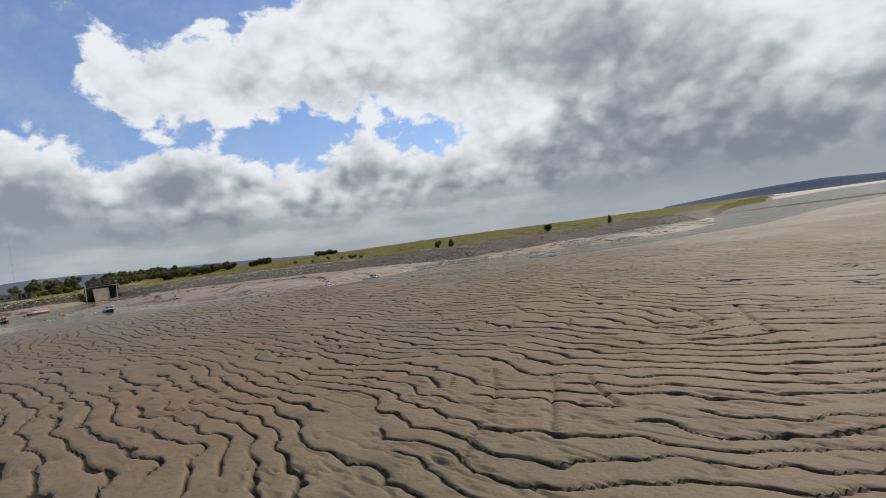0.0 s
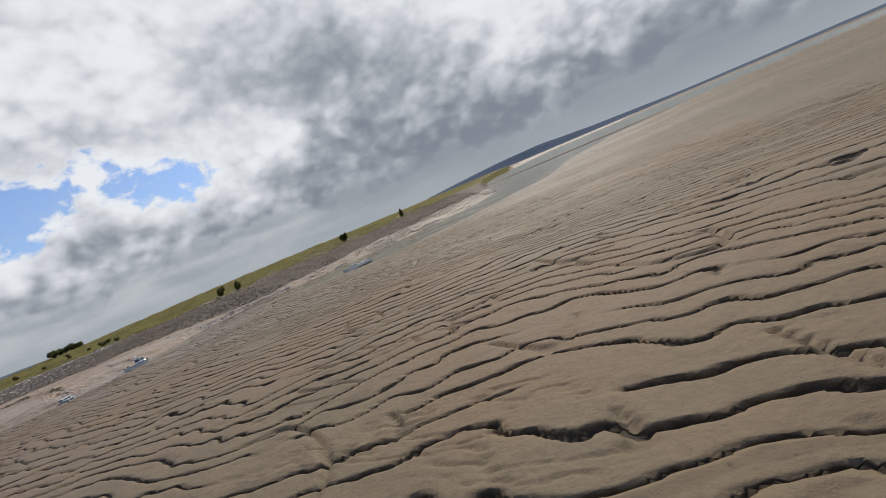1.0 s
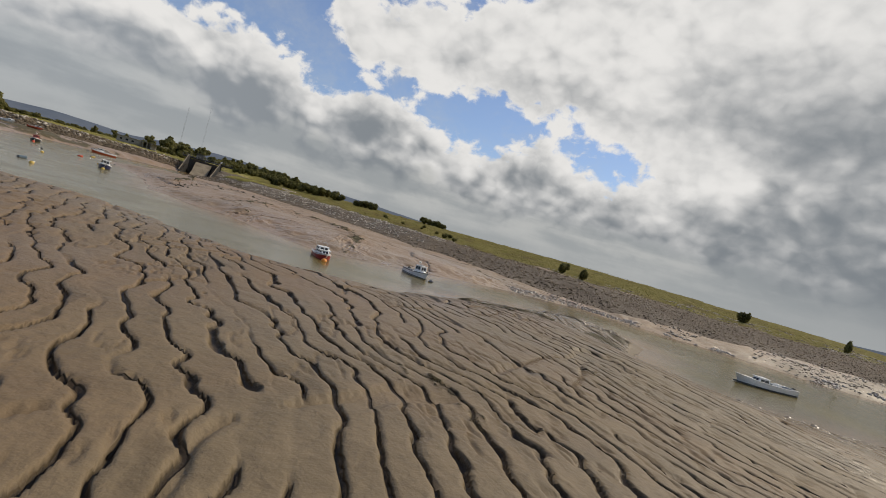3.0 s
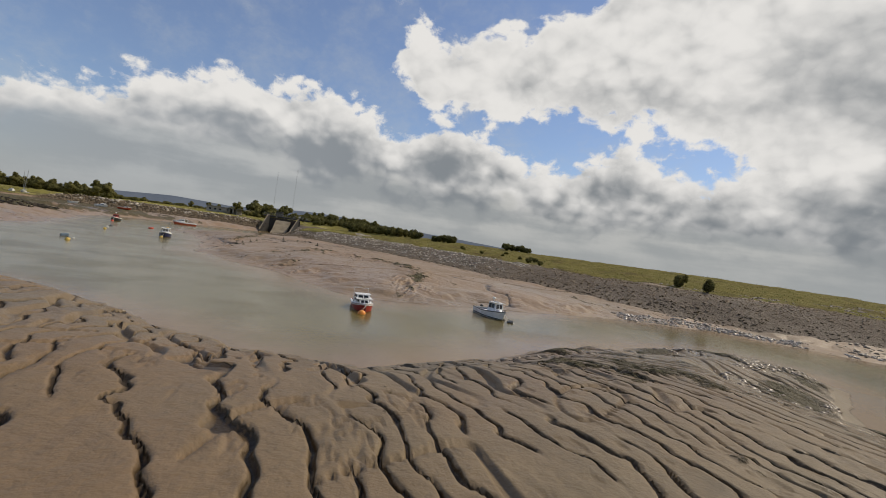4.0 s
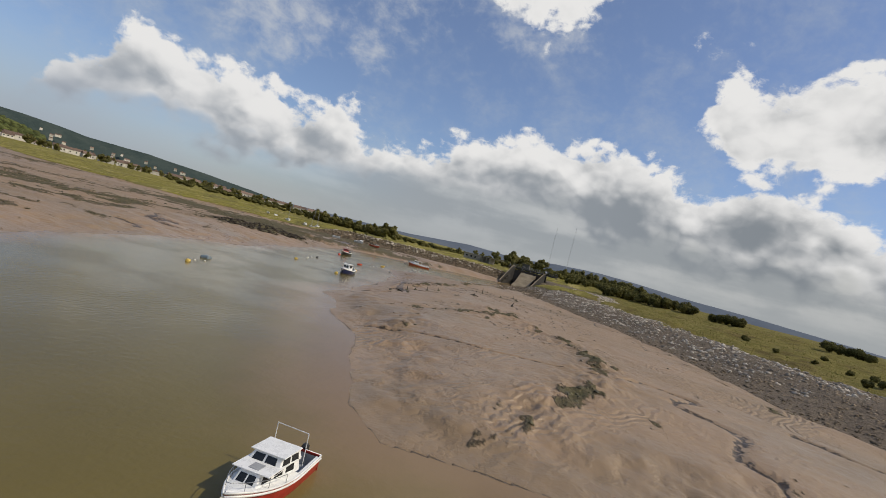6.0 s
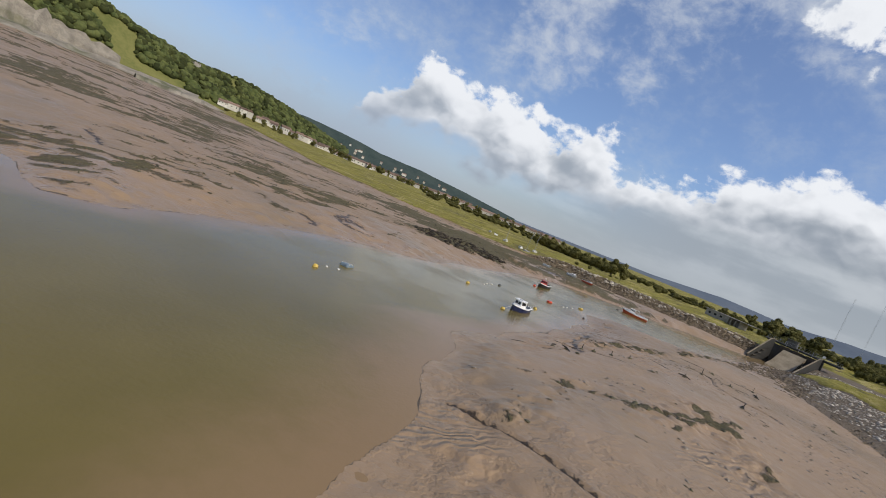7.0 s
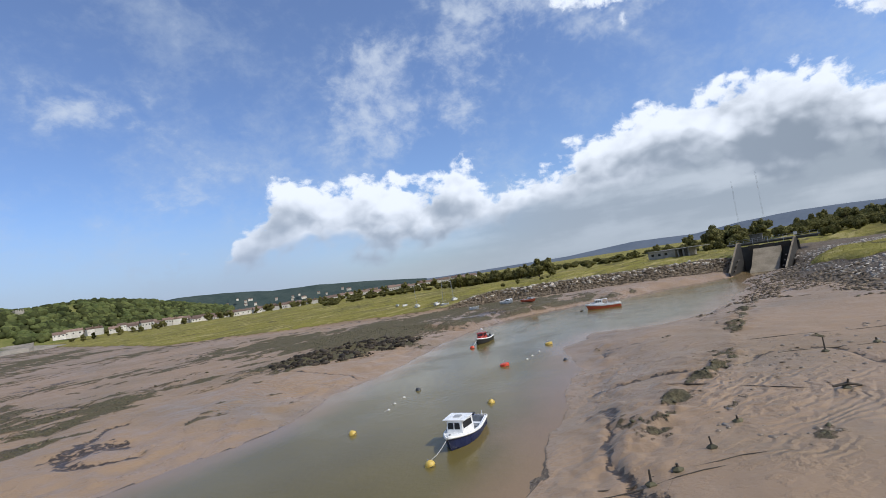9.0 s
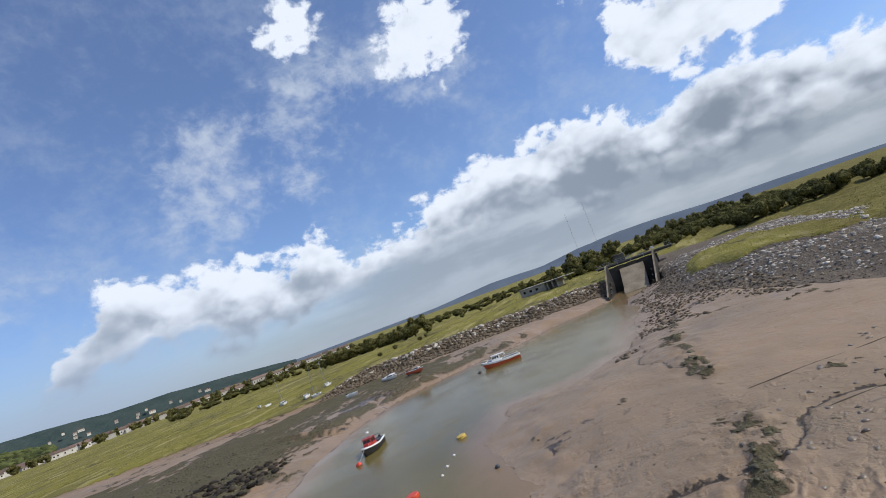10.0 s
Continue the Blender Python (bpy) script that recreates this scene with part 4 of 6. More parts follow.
def boat_base(name, label, length, beam, mid, bow, draft, hull_mat, at, stern=0.84, cock=(0.04, 0.5), floor=0.12, strake_mat=None, full=2.4, inner=None, bottom=None, group=""):
    b = thing(name, label, "boat", group, at=at)
    v, f = shell(hull_rings(length, beam, mid, bow, draft, stern, full=full))
    hull = part("hull", (v, f), hull_mat, b, smooth=False)
    part("gunwale", strake(length, beam, mid, bow, stern, 0.045, 0.01, 0.0, full), strake_mat or WHITE, hull, "rubbing strake along the sheer", True)
    if cock[1] > cock[0]:
        part("cockpit", shell(hull_rings(length, beam, mid, bow, draft, stern, inset=0.10, floor=floor, s0=cock[0], s1=cock[1], count=8, full=full, lift=-0.005)), inner or GREY_DECK, b)
        for sd in (1, -1):
            rows = []
            for k in range(8):
                q = cock[0] + (cock[1] - cock[0]) * k / 7
                x, hb, z = (q - 0.5) * length, half_beam(q, beam, stern, full), sheer(q, mid, bow)
                rows.append([(x, sd * hb, z + 0.012), (x, sd * (hb - 0.14), z + 0.012), (x, sd * (hb - 0.14), z - 0.03), (x, sd * hb, z - 0.03)])
            part("side_deck", loft(rows), WHITE, b)
    part("foredeck", deck_sheet(length, beam, mid, bow, stern, cock[1], 0.985, 0.01, 0.07, full), WHITE, b)
    part("transom", boxes((-length / 2 + 0.03, 0, (mid - draft * 0.5) / 2 + 0.1, 0.06, 2 * half_beam(0, beam, stern) * 0.96, mid + draft * 0.35), bevel=0.015), hull_mat, b)
    return b


def red_boat(at):
    L, B, mid, bow = 5.6, 2.25, 0.62, 0.98
    b = boat_base("motor_boat", "red hulled cabin cruiser with white upperworks afloat", L, B, mid, bow, 0.35, RED, at, cock=(0.04, 0.36))
    part("white_band", strake(L, B, mid, bow, 0.84, 0.05, 0.012, 0.13), WHITE, b, "white band below the gunwale", True)
    low = cabin(b, -0.9, 1.75, 0.92, 0.55, 0.72, 1.22, 0.45, 0.0, 0.10, front=2, sides=3, v=(0.3, 0.8))
    up = cabin(b, -0.95, 0.55, 0.90, 0.78, 1.18, 1.56, 0.28, 0.0, 0.12, front=2, sides=2, back=1, v=(0.18, 0.82))
    part("hatch", boxes((0.95, 0, 1.26, 0.5, 0.5, 0.05), bevel=0.015), GREY_DECK, b)
    part("mast", merge(tube([(-1.45, -0.85, 0.6), (-1.45, -0.85, 2.15)], 0.022), tube([(-1.45, -0.85, 2.1), (-1.45, 0.75, 2.05)], 0.018), tube([(-1.45, 0.75, 0.6), (-1.45, 0.75, 2.05)], 0.02)), WHITE, b, "white light gantry")
    rail(b, L, B, mid, bow, 0.84, 0.55, 0.97, 0.35)
    outboard(b, -L / 2, 0.0, 0.5)
    return b


def white_boat(at):
    L, B, mid, bow = 5.4, 2.1, 0.55, 0.92
    b = boat_base("fishing_boat", "white fishing boat with an open cockpit and wheelhouse forward", L, B, mid, bow, 0.32, WHITE, at, cock=(0.04, 0.56), floor=0.1, strake_mat=BLACK)
    part("waterline_band", strake(L, B - 0.10, 0.06, 0.10, 0.84, 0.05, 0.0, 0.0), BLACK, b, "dark boot-top along the waterline", True)
    cabin(b, 0.15, 1.55, 0.78, 0.55, 0.60, 1.62, 0.28, 0.10, 0.10, front=2, sides=2, v=(0.45, 0.88))
    cabin(b, 1.25, 2.1, 0.55, 0.3, 0.72, 1.02, 0.3, 0.0, 0.08, front=0, sides=0, roof=False)
    part("roof_hatch", boxes((0.55, 0.05, 1.70, 0.5, 0.4, 0.09), bevel=0.02), GREY_DECK, b)
    part("radar_dome", lathe([(0.02, 1.68), (0.05, 1.70), (0.05, 1.95), (0.2, 1.97), (0.21, 2.07), (0.12, 2.15), (0.01, 2.16)], 12), WHITE, b, smooth=True)
    part("engine_box", boxes((-1.1, 0, 0.32, 0.9, 0.7, 0.42), bevel=0.03), WHITE, b)
    part("mooring_bitts", merge(tube([(2.35, -0.12, 0.85), (2.35, -0.12, 1.15)], 0.05), tube([(2.35, 0.12, 0.85), (2.35, 0.12, 1.15)], 0.05)), BLACK, b)
    outboard(b, -L / 2, 0.25, 0.45)
    return b


def blue_boat(at):
    L, B, mid, bow = 5.5, 2.15, 0.62, 0.98
    b = boat_base("fishing_boat", "navy blue hulled fishing boat with a white wheelhouse and open cockpit", L, B, mid, bow, 0.34, NAVY, at, stern=0.70, cock=(0.03, 0.54), floor=0.12)
    part("white_band", strake(L, B, mid, bow, 0.70, 0.075, 0.012, 0.06), WHITE, b, "broad white band under the gunwale", True)
    cabin(b, 0.0, 1.50, 0.82, 0.60, 0.66, 1.62, 0.10, 0.02, 0.08, front=2, sides=1, back=0, v=(0.42, 0.84), label="white wheelhouse with dark windows")
    part("roof_hatch", boxes((0.7, 0.0, 1.69, 0.45, 0.5, 0.06), bevel=0.015), GREY_DECK, b)
    part("engine_box", boxes((-0.45, -0.1, 0.42, 0.75, 0.85, 0.62), bevel=0.04), NAVY, b, "dark blue engine box")
    part("thwart", boxes((-1.75, 0, 0.42, 0.35, 1.3, 0.05), bevel=0.01), WHITE, b)
    part("stern_post", tube([(-2.6, 0.45, 0.6), (-2.62, 0.45, 1.02)], 0.03), WHITE, b)
    part("bow_cleat", boxes((2.3, 0, 1.0, 0.18, 0.10, 0.10), bevel=0.02), STEEL, b)
    part("nameplate", boxes((0.95, -0.80, 0.86, 0.30, 0.02, 0.05)), BLACK, b, "small dark lettering bar")
    outboard(b, -L / 2, -0.35, 0.4)
    return b


def tug_boat(at):
    L, B, mid, bow = 6.0, 2.3, 0.62, 1.05
    b = boat_base("work_boat", "black hulled work boat with a red wheelhouse", L, B, mid, bow, 0.35, BLACK, at, cock=(0.03, 0.46), floor=0.15)
    part("white_band", strake(L, B, mid, bow, 0.84, 0.07, 0.012, 0.08), WHITE, b, "white sheer band", True)
    cabin(b, -0.2, 1.2, 0.80, 0.62, 0.66, 1.65, 0.15, 0.05, 0.10, mat=RED, front=2, sides=2, v=(0.45, 0.86), label="red wheelhouse")
    cabin(b, 1.0, 1.9, 0.62, 0.35, 0.80, 1.20, 0.25, 0.0, 0.08, mat=RED, front=0, sides=0, roof=False)
    part("radar_dome", lathe([(0.02, 1.7), (0.06, 1.72), (0.06, 2.05), (0.22, 2.08), (0.24, 2.2), (0.15, 2.32), (0.01, 2.34)], 12), WHITE, b, smooth=True)
    part("gear_frame", merge(tube([(-1.9, -0.8, 0.6), (-1.9, -0.8, 1.3)], 0.03), tube([(-1.9, 0.8, 0.6), (-1.9, 0.8, 1.3)], 0.03), tube([(-1.9, -0.8, 1.3), (-1.9, 0.8, 1.3)], 0.03)), BLACK, b)
    part("net_bin", boxes((-1.6, 0.2, 0.45, 0.8, 0.9, 0.5), bevel=0.04), DARK_FLOAT, b)
    outboard(b, -L / 2, 0.2, 0.5)
    part("tilted_bracket", boxes((-L / 2 - 0.3, -0.35, 0.55, 0.5, 0.3, 0.25), bevel=0.03), STEEL, b)
    return b


def orange_boat(at):
    L, B, mid, bow = 7.6, 2.6, 0.85, 1.25
    b = boat_base("cabin_cruiser", "orange hulled cabin cruiser with white topsides and wheelhouse", L, B, mid, bow, 0.45, ORANGE_RED, at, cock=(0.03, 0.46), floor=0.35)
    for drop in (0.06, 0.17, 0.28):
        part("white_topside", strake(L, B, mid, bow, 0.84, 0.075, 0.010, drop), WHITE, b, "white upper strake", True)
    cabin(b, 0.0, 1.9, 0.95, 0.75, 0.88, 1.95, 0.35, 0.10, 0.14, front=2, sides=3, v=(0.45, 0.85))
    cabin(b, 1.6, 2.9, 0.72, 0.40, 1.0, 1.42, 0.4, 0.0, 0.1, front=0, sides=1, v=(0.3, 0.7), roof=False)
    part("aft_canopy", boxes((-0.55, 0, 1.95, 1.1, 1.5, 0.05), bevel=0.015), WHITE, b)
    for sy in (-0.7, 0.7):
        part("canopy_post", tube([(-1.05, sy, 0.8), (-1.05, sy, 1.95)], 0.03), WHITE, b)
    rail(b, L, B, mid, bow, 0.84, 0.02, 0.40, 0.35, name="stern_rail")
    rail(b, L, B, mid, bow, 0.84, 0.70, 0.97, 0.40)
    return b


def moored_boat(at):
    L, B, mid, bow = 7.8, 2.2, 0.62, 0.95
    b = boat_base("open_boat", "long weathered white open boat lying in a shallow pool", L, B, mid, bow, 0.30, WHITE, at, cock=(0.03, 0.72), floor=0.12, strake_mat=WHITE)
    part("waterline_band", strake(L, B - 0.08, 0.05, 0.12, 0.84, 0.07, 0.0, 0.0), DARK_FLOAT, b, "dark bottom paint line", True)
    for x in (-2.6, -1.0, 0.6):
        part("thwart", boxes((x, 0, 0.48, 0.28, 1.8, 0.05), bevel=0.01), WHITE, b)
    cabin(b, -0.2, 1.3, 0.72, 0.6, 0.45, 1.10, 0.25, 0.1, 0.1, front=2, sides=2, v=(0.4, 0.8))
    part("console", boxes((-1.6, 0.2, 0.5, 0.6, 0.6, 0.75), bevel=0.03), WHITE, b)
    outboard(b, -L / 2, 0.0, 0.45)
    return b


def small_boat(at, hull_mat, label, length=4.6, sail=False, cuddy=True, lean=0.0):
    L, B, mid, bow = length, length * 0.38, 0.45, 0.75
    b = boat_base("dinghy" if not sail else "sailing_dinghy", label, L, B, mid, bow, 0.22, hull_mat, at, cock=(0.04, 0.55), floor=0.08, group="small boats on the bank")
    if cuddy:
        cabin(b, 0.1, L * 0.36, B * 0.34, B * 0.2, 0.5, 0.98, 0.4, 0.0, 0.06, front=2, sides=1, v=(0.35, 0.8))
    else:
        for x in (-L * 0.25, 0.0):
            part("thwart", boxes((x, 0, 0.34, 0.25, B * 0.8, 0.04), bevel=0.01), WHITE, b)
    if sail:
        part("mast", tube([(L * 0.12, 0, 0.4), (L * 0.12, 0, 5.0), (L * 0.10, 0, 9.0)], [0.07, 0.06, 0.04]), STEEL, b, "tall bare alloy mast")
        part("boom", tube([(L * 0.12, 0, 1.3), (-L * 0.38, 0, 1.35)], 0.04), STEEL, b)
        part("stays", merge(tube([(L * 0.48, 0, 0.75), (L * 0.10, 0, 8.8)], 0.012, 4), tube([(-L * 0.48, 0, 0.5), (L * 0.10, 0, 8.8)], 0.012, 4)), STEEL, b, "thin wire stays")
    else:
        outboard(b, -L / 2, 0.0, 0.4)
    return b


def on_ground(x, y, dz=0.0, rz=0.0, rx=0.0, ry=0.0):
    return pose(x, y, ground_height(x, y) + dz, rx, ry, rz)


red_boat(pose(-84.7, 129.3, 0.0, 2, 0, 3) @ Matrix.Diagonal((0.86, 0.84, 0.86, 1)))
white_boat(pose(-89.0, 143.7, 0.0, -2, 0, 10))
moored_boat(pose(-58.8, 175.6, 0.02, 1, 0, -105))
blue_boat(pose(-154.6, 93.6, 0.0, -1.5, 0, 13) @ Matrix.Diagonal((1.14, 1.1, 1.1, 1)))
tug_boat(pose(-197.2, 69.3, 0.05, 2, 0, 12))
orange_boat(pose(-234.4, 78.2, 0.0, 1, 0, -67))
small_boat(on_ground(-248.5, 46.5, 0.18, 62, 6), WHITE, "white cuddy boat resting on the mud bank", 5.6)
small_boat(on_ground(-243.0, 56.0, 0.18, 70, -5), ORANGE_RED, "red and white cuddy boat aground on the mud", 5.0)
small_boat(on_ground(-262.0, 11.0, 0.15, 30, 8), WHITE, "white day boat pulled up on the marsh grass", 5.2)
small_boat(on_ground(-239.5, 41.0, 0.12, 75, 4), WHITE, "small white rowing boat on the grassy edge", 3.6, cuddy=False)
small_boat(on_ground(-275.0, -15.0, 0.12, 20, 5), WHITE, "white rowing boat lying in the marsh grass", 3.8, cuddy=False)
small_boat(on_ground(-281.0, -24.0, 0.12, 50, -4), WHITE, "upturned-looking pale tender in the marsh grass", 3.4, cuddy=False)
small_boat(on_ground(-266.0, -1.0, 0.15, 40, 3), WHITE, "white sailing dinghy with a bare mast on the marsh", 5.8, sail=True)
small_boat(on_ground(-258.0, 17.0, 0.15, 15, -4), GREY_DECK, "grey sailing dinghy with a bare mast on the marsh", 5.4, sail=True, cuddy=False)
small_boat(on_ground(-280.0, 6.0, 0.15, 25, 3), WHITE, "white sailing dinghy with a bare mast far back in the grass", 5.6, sail=True)


# ---------------------------------------------------------------- floats and moorings
def float_body(kind, r):
    if kind == "ball":
        return lathe([(0.02, -r * 0.7), (r * 0.7, -r * 0.5), (r, -r * 0.02), (r * 0.93, r * 0.42), (r * 0.66, r * 0.78), (r * 0.25, r * 0.97), (0.01, r)], 16)
    if kind == "drum":
        return lathe([(0.02, -r * 0.6), (r * 0.95, -r * 0.58), (r, -r * 0.5), (r, r * 0.45), (r * 0.92, r * 0.55), (0.02, r * 0.57)], 18)
    return lathe([(0.02, -r * 0.8), (r * 0.6, -r * 0.6), (r, -r * 0.1), (r, r * 0.25), (r * 0.55, r * 0.75), (r * 0.2, r * 0.95), (0.02, r)], 14)


def mooring_float(x, y, r, mat, label, kind="ball", lean=12, turn=0):
    r *= 0.88
    f = thing("mooring_buoy", label, "buoy", "mooring floats in the creek", at=pose(x, y, 0.0, lean, lean * 0.5, turn))
    part("float_body", float_body(kind, r), mat, f, smooth=kind != "drum")
    part("lifting_eye", merge(tube([(-r * 0.16, 0, r * 0.9), (-r * 0.14, 0, r * 1.15), (0, 0, r * 1.25), (r * 0.14, 0, r * 1.15), (r * 0.16, 0, r * 0.9)], r * 0.05, 5)), STEEL, f)
    part("seam_band", lathe([(r * 1.005, -r * 0.08), (r * 1.02, -r * 0.06), (r * 1.02, r * 0.0), (r * 1.0, r * 0.02)], 16), DARK_FLOAT if mat is not DARK_FLOAT else STEEL, f, "grimy band at the waterline")
    return f


mooring_float(-81.6, 129.0, 0.42, ORANGE, "round orange mooring buoy at the red boat's bow")
mooring_float(-85.7, 144.6, 0.38, DARK_FLOAT, "dark mooring float at the white boat's bow", "drum")
mooring_float(-118.5, 91.0, 0.42, YELLOW, "weathered yellow mooring buoy on open water", "can", 25, 40)
mooring_float(-149.4, 94.3, 0.42, YELLOW, "yellow mooring buoy at the blue boat's bow")
mooring_float(-163.3, 90.8, 0.40, YELLOW, "yellow mooring buoy behind the blue boat", "can", 18, 80)
mooring_float(-153.3, 82.8, 0.42, YELLOW, "pale yellow mooring buoy by the far bank", "can", 20, 10)
mooring_float(-192.1, 83.8, 0.62, YELLOW, "large yellow drum mooring buoy", "drum", 8)
mooring_float(-178.4, 83.9, 0.66, RED_FLOAT, "large red drum mooring buoy on open water", "drum", 6)
mooring_float(-191.8, 70.4, 0.45, RED_FLOAT, "red mooring buoy at the work boat's bow")
mooring_float(-167.0, 79.0, 0.36, DARK_FLOAT, "algae-dark mooring buoy near the far bank", "can")
mooring_float(-180.8, 91.0, 0.30, DARK_FLOAT, "small dark float near the mud spit", "ball")
mooring_float(-231.2, 74.4, 0.45, DARK_FLOAT, "dark mooring float at the orange boat's bow", "drum")
for fx, fy in ((-161.9, 80.0), (-164.1, 79.4), (-159.9, 81.0), (-184.0, 85.0), (-186.8, 84.7), (-181.9, 85.3), (-120.5, 90.1), (-122.0, 90.3)):
    fl = thing("pickup_float", "small white pick-up float on a line", "float", "small floats in the creek", at=pose(fx, fy, 0.0, 10, 5, fx * 7))
    part("float_body", float_body("can", 0.16), WHITE_FLOAT, fl, smooth=True)
    part("float_line", tube([(0.1, 0, 0.03), (0.6, 0.1, 0.01), (1.1, -0.05, 0.015)], 0.02, 5), ROPE, fl)


def rope(points, label, r=0.03):
    ob = part("mooring_rope", tube(points, r, 6), ROPE, None, smooth=True)
    tagged(ob, label, "rope", "mooring ropes")


rope([(-151.75, 94.2, 0.93), (-151.0, 94.25, 0.62), (-150.2, 94.3, 0.38), (-149.6, 94.3, 0.3)], "pale rope from the blue boat to its buoy")
rope([(-82.4, 129.42, 0.78), (-82.0, 129.25, 0.55), (-81.7, 129.05, 0.4)], "pale rope from the red boat to its buoy")
rope([(-86.5, 144.1, 0.85), (-86.2, 144.3, 0.5), (-85.8, 144.55, 0.25)], "pale rope from the white boat to its float")
rope([(-194.4, 69.9, 0.95), (-193.2, 70.1, 0.5), (-192.0, 70.4, 0.3)], "pale rope from the work boat to its buoy")


BLUE_TANK = material("faded_blue_plastic", ((0.10, 0.15, 0.20), (0.19, 0.25, 0.30), (0.06, 0.06, 0.045)), 0.6, scale=1.4)


def floating_bale(x, y):
    b = thing("floating_tank", "faded blue half-sunk plastic tank afloat in the creek", "tank", at=pose(x, y, 0, 4, -6, 25))
    part("tank_shell", boxes((0, 0, 0.08, 1.7, 1.1, 0.55), bevel=0.16), BLUE_TANK, b)
    part("strap", boxes((-0.35, 0, 0.09, 0.09, 1.12, 0.57), (0.40, 0, 0.09, 0.09, 1.12, 0.57), bevel=0.02), ROPE, b)
    part("filler_cap", lathe([(0.10, 0.34), (0.12, 0.36), (0.12, 0.42), (0.02, 0.44)], 10), STEEL, b)


floating_bale(-124.6, 88.0)


# ---------------------------------------------------------------- sluice at the head of the creek
def wing_wall(parent, name, x0, y0, x1, y1, z_front, z_back, thick, base, mat):
    d = Vector((x1 - x0, y1 - y0, 0)).normalized()
    n = Vector((-d.y, d.x, 0)) * thick / 2
    rings = []
    for k in range(6):
        s = k / 5
        c = Vector((x0, y0, 0)).lerp(Vector((x1, y1, 0)), s)
        zt = z_front + (z_back - z_front) * min(1.0, s * 1.25)
        rings.append([(c - n * 1.25) + Vector((0, 0, base)), (c + n * 1.25) + Vector((0, 0, base)), (c + n) + Vector((0, 0, zt)), (c - n) + Vector((0, 0, zt))])
    w = part(name, loft(rings), mat, parent)
    cap = []
    for k in range(6):
        s = k / 5
        c = Vector((x0, y0, 0)).lerp(Vector((x1, y1, 0)), s)
        zt = z_front + (z_back - z_front) * min(1.0, s * 1.25) + 0.003
        cap.append([(c - n * 1.08) + Vector((0, 0, zt)), (c + n * 1.08) + Vector((0, 0, zt)), (c + n * 1.08) + Vector((0, 0, zt + 0.18)), (c - n * 1.08) + Vector((0, 0, zt + 0.18))])
    part("coping", loft(cap), APRON, w, "weathered tan concrete coping")
    return w


def sluice():
    s = thing("sluice", "concrete sluice with wing walls coloured near-black for shade at the creek head", "sluice")
    wing_wall(s, "wing_wall", -283, 98.3, -304, 100.2, 1.0, 8.6, 0.4, -1.5, SHADE_WALL)
    wing_wall(s, "wing_wall", -284, 111.5, -309, 114.8, 1.0, 8.2, 0.4, -1.5, SHADE_WALL)
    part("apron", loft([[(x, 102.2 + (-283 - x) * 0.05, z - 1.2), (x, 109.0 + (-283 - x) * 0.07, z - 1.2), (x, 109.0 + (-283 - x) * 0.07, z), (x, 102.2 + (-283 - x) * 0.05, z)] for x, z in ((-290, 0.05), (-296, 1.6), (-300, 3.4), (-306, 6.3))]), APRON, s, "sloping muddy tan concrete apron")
    part("back_wall", boxes((-307.2, 107.5, 3.2, 1.2, 15.5, 8.0), bevel=0.05), SHADE_WALL, s)
    for y in (103.5, 107.5, 111.5):
        g = part("gate", boxes((-306.3, y, 6.6, 0.25, 3.0, 1.6), bevel=0.03), TIMBER, s)
        part("gate_rod", boxes((-306.3, y, 8.5, 0.12, 0.12, 2.2)), STEEL, g)
    deck = part("deck", boxes((-308.2, 108.5, 8.25, 3.4, 24.0, 0.4), bevel=0.04), STAINED, s)
    part("deck_beam", boxes((-306.9, 108.5, 7.85, 0.4, 23.0, 0.45), bevel=0.03), SHADE_WALL, s)
    for k in range(13):
        part("rail_post", boxes((-306.8, 97.2 + k * 1.9, 9.0, 0.07, 0.07, 1.1)), STEEL, deck)
    for z in (8.95, 9.5):
        part("hand_rail", boxes((-306.8, 108.5, z, 0.05, 23.0, 0.05)), STEEL, deck)
    house = part("control_house", boxes((-309.0, 104.5, 9.5, 2.4, 3.4, 2.1), bevel=0.06), STAINED, s)
    part("house_roof", boxes((-309.0, 104.5, 10.65, 2.9, 3.9, 0.18), bevel=0.03), STAINED, house)
    for k in range(3):
        x = -287.5 - k * 3.2
        z = 1.3 + k * 1.25
        part("fender_beam", boxes((x - 0.6, 99.35 + k * 0.3, z, 5.0, 0.30, 0.30), bevel=0.03), TIMBER, s)
        part("fender_beam", boxes((x - 0.6, 110.9 + k * 0.42, z, 5.0, 0.30, 0.30), bevel=0.03), TIMBER, s)
    part("sign_panel", boxes((-307.0, 114.6, 9.3, 0.08, 0.9, 0.9), bevel=0.01), WHITE, s, "small white notice board")


sluice()


def bunker():
    x, y = -352.0, 72.0
    z = ground_height(x, y) - 0.3
    b = thing("pumping_hut", "low flat-roofed concrete hut with open bays in the grass", "hut", at=pose(x, y, z, 0, 0, 62))
    part("wall", boxes((-5, 0, 1.7, 14, 5, 3.4), bevel=0.05), CONCRETE, b)
    part("wall", boxes((5.2, 2.3, 1.7, 6.4, 0.4, 3.4), (8.2, 0, 1.7, 0.4, 4.8, 3.4), bevel=0.04), CONCRETE, b)
    for px in (3.4, 5.9):
        part("pillar", boxes((px, -2.3, 1.6, 0.45, 0.45, 3.2), bevel=0.03), CONCRETE, b)
    part("roof", boxes((1.0, 0, 3.55, 26.5, 6.0, 0.3), bevel=0.05), CONCRETE, b)
    for wx in (-9.5, -6.0, -2.5):
        part("window", boxes((wx, -2.52, 2.0, 1.4, 0.06, 1.0)), GLASS, b)


bunker()


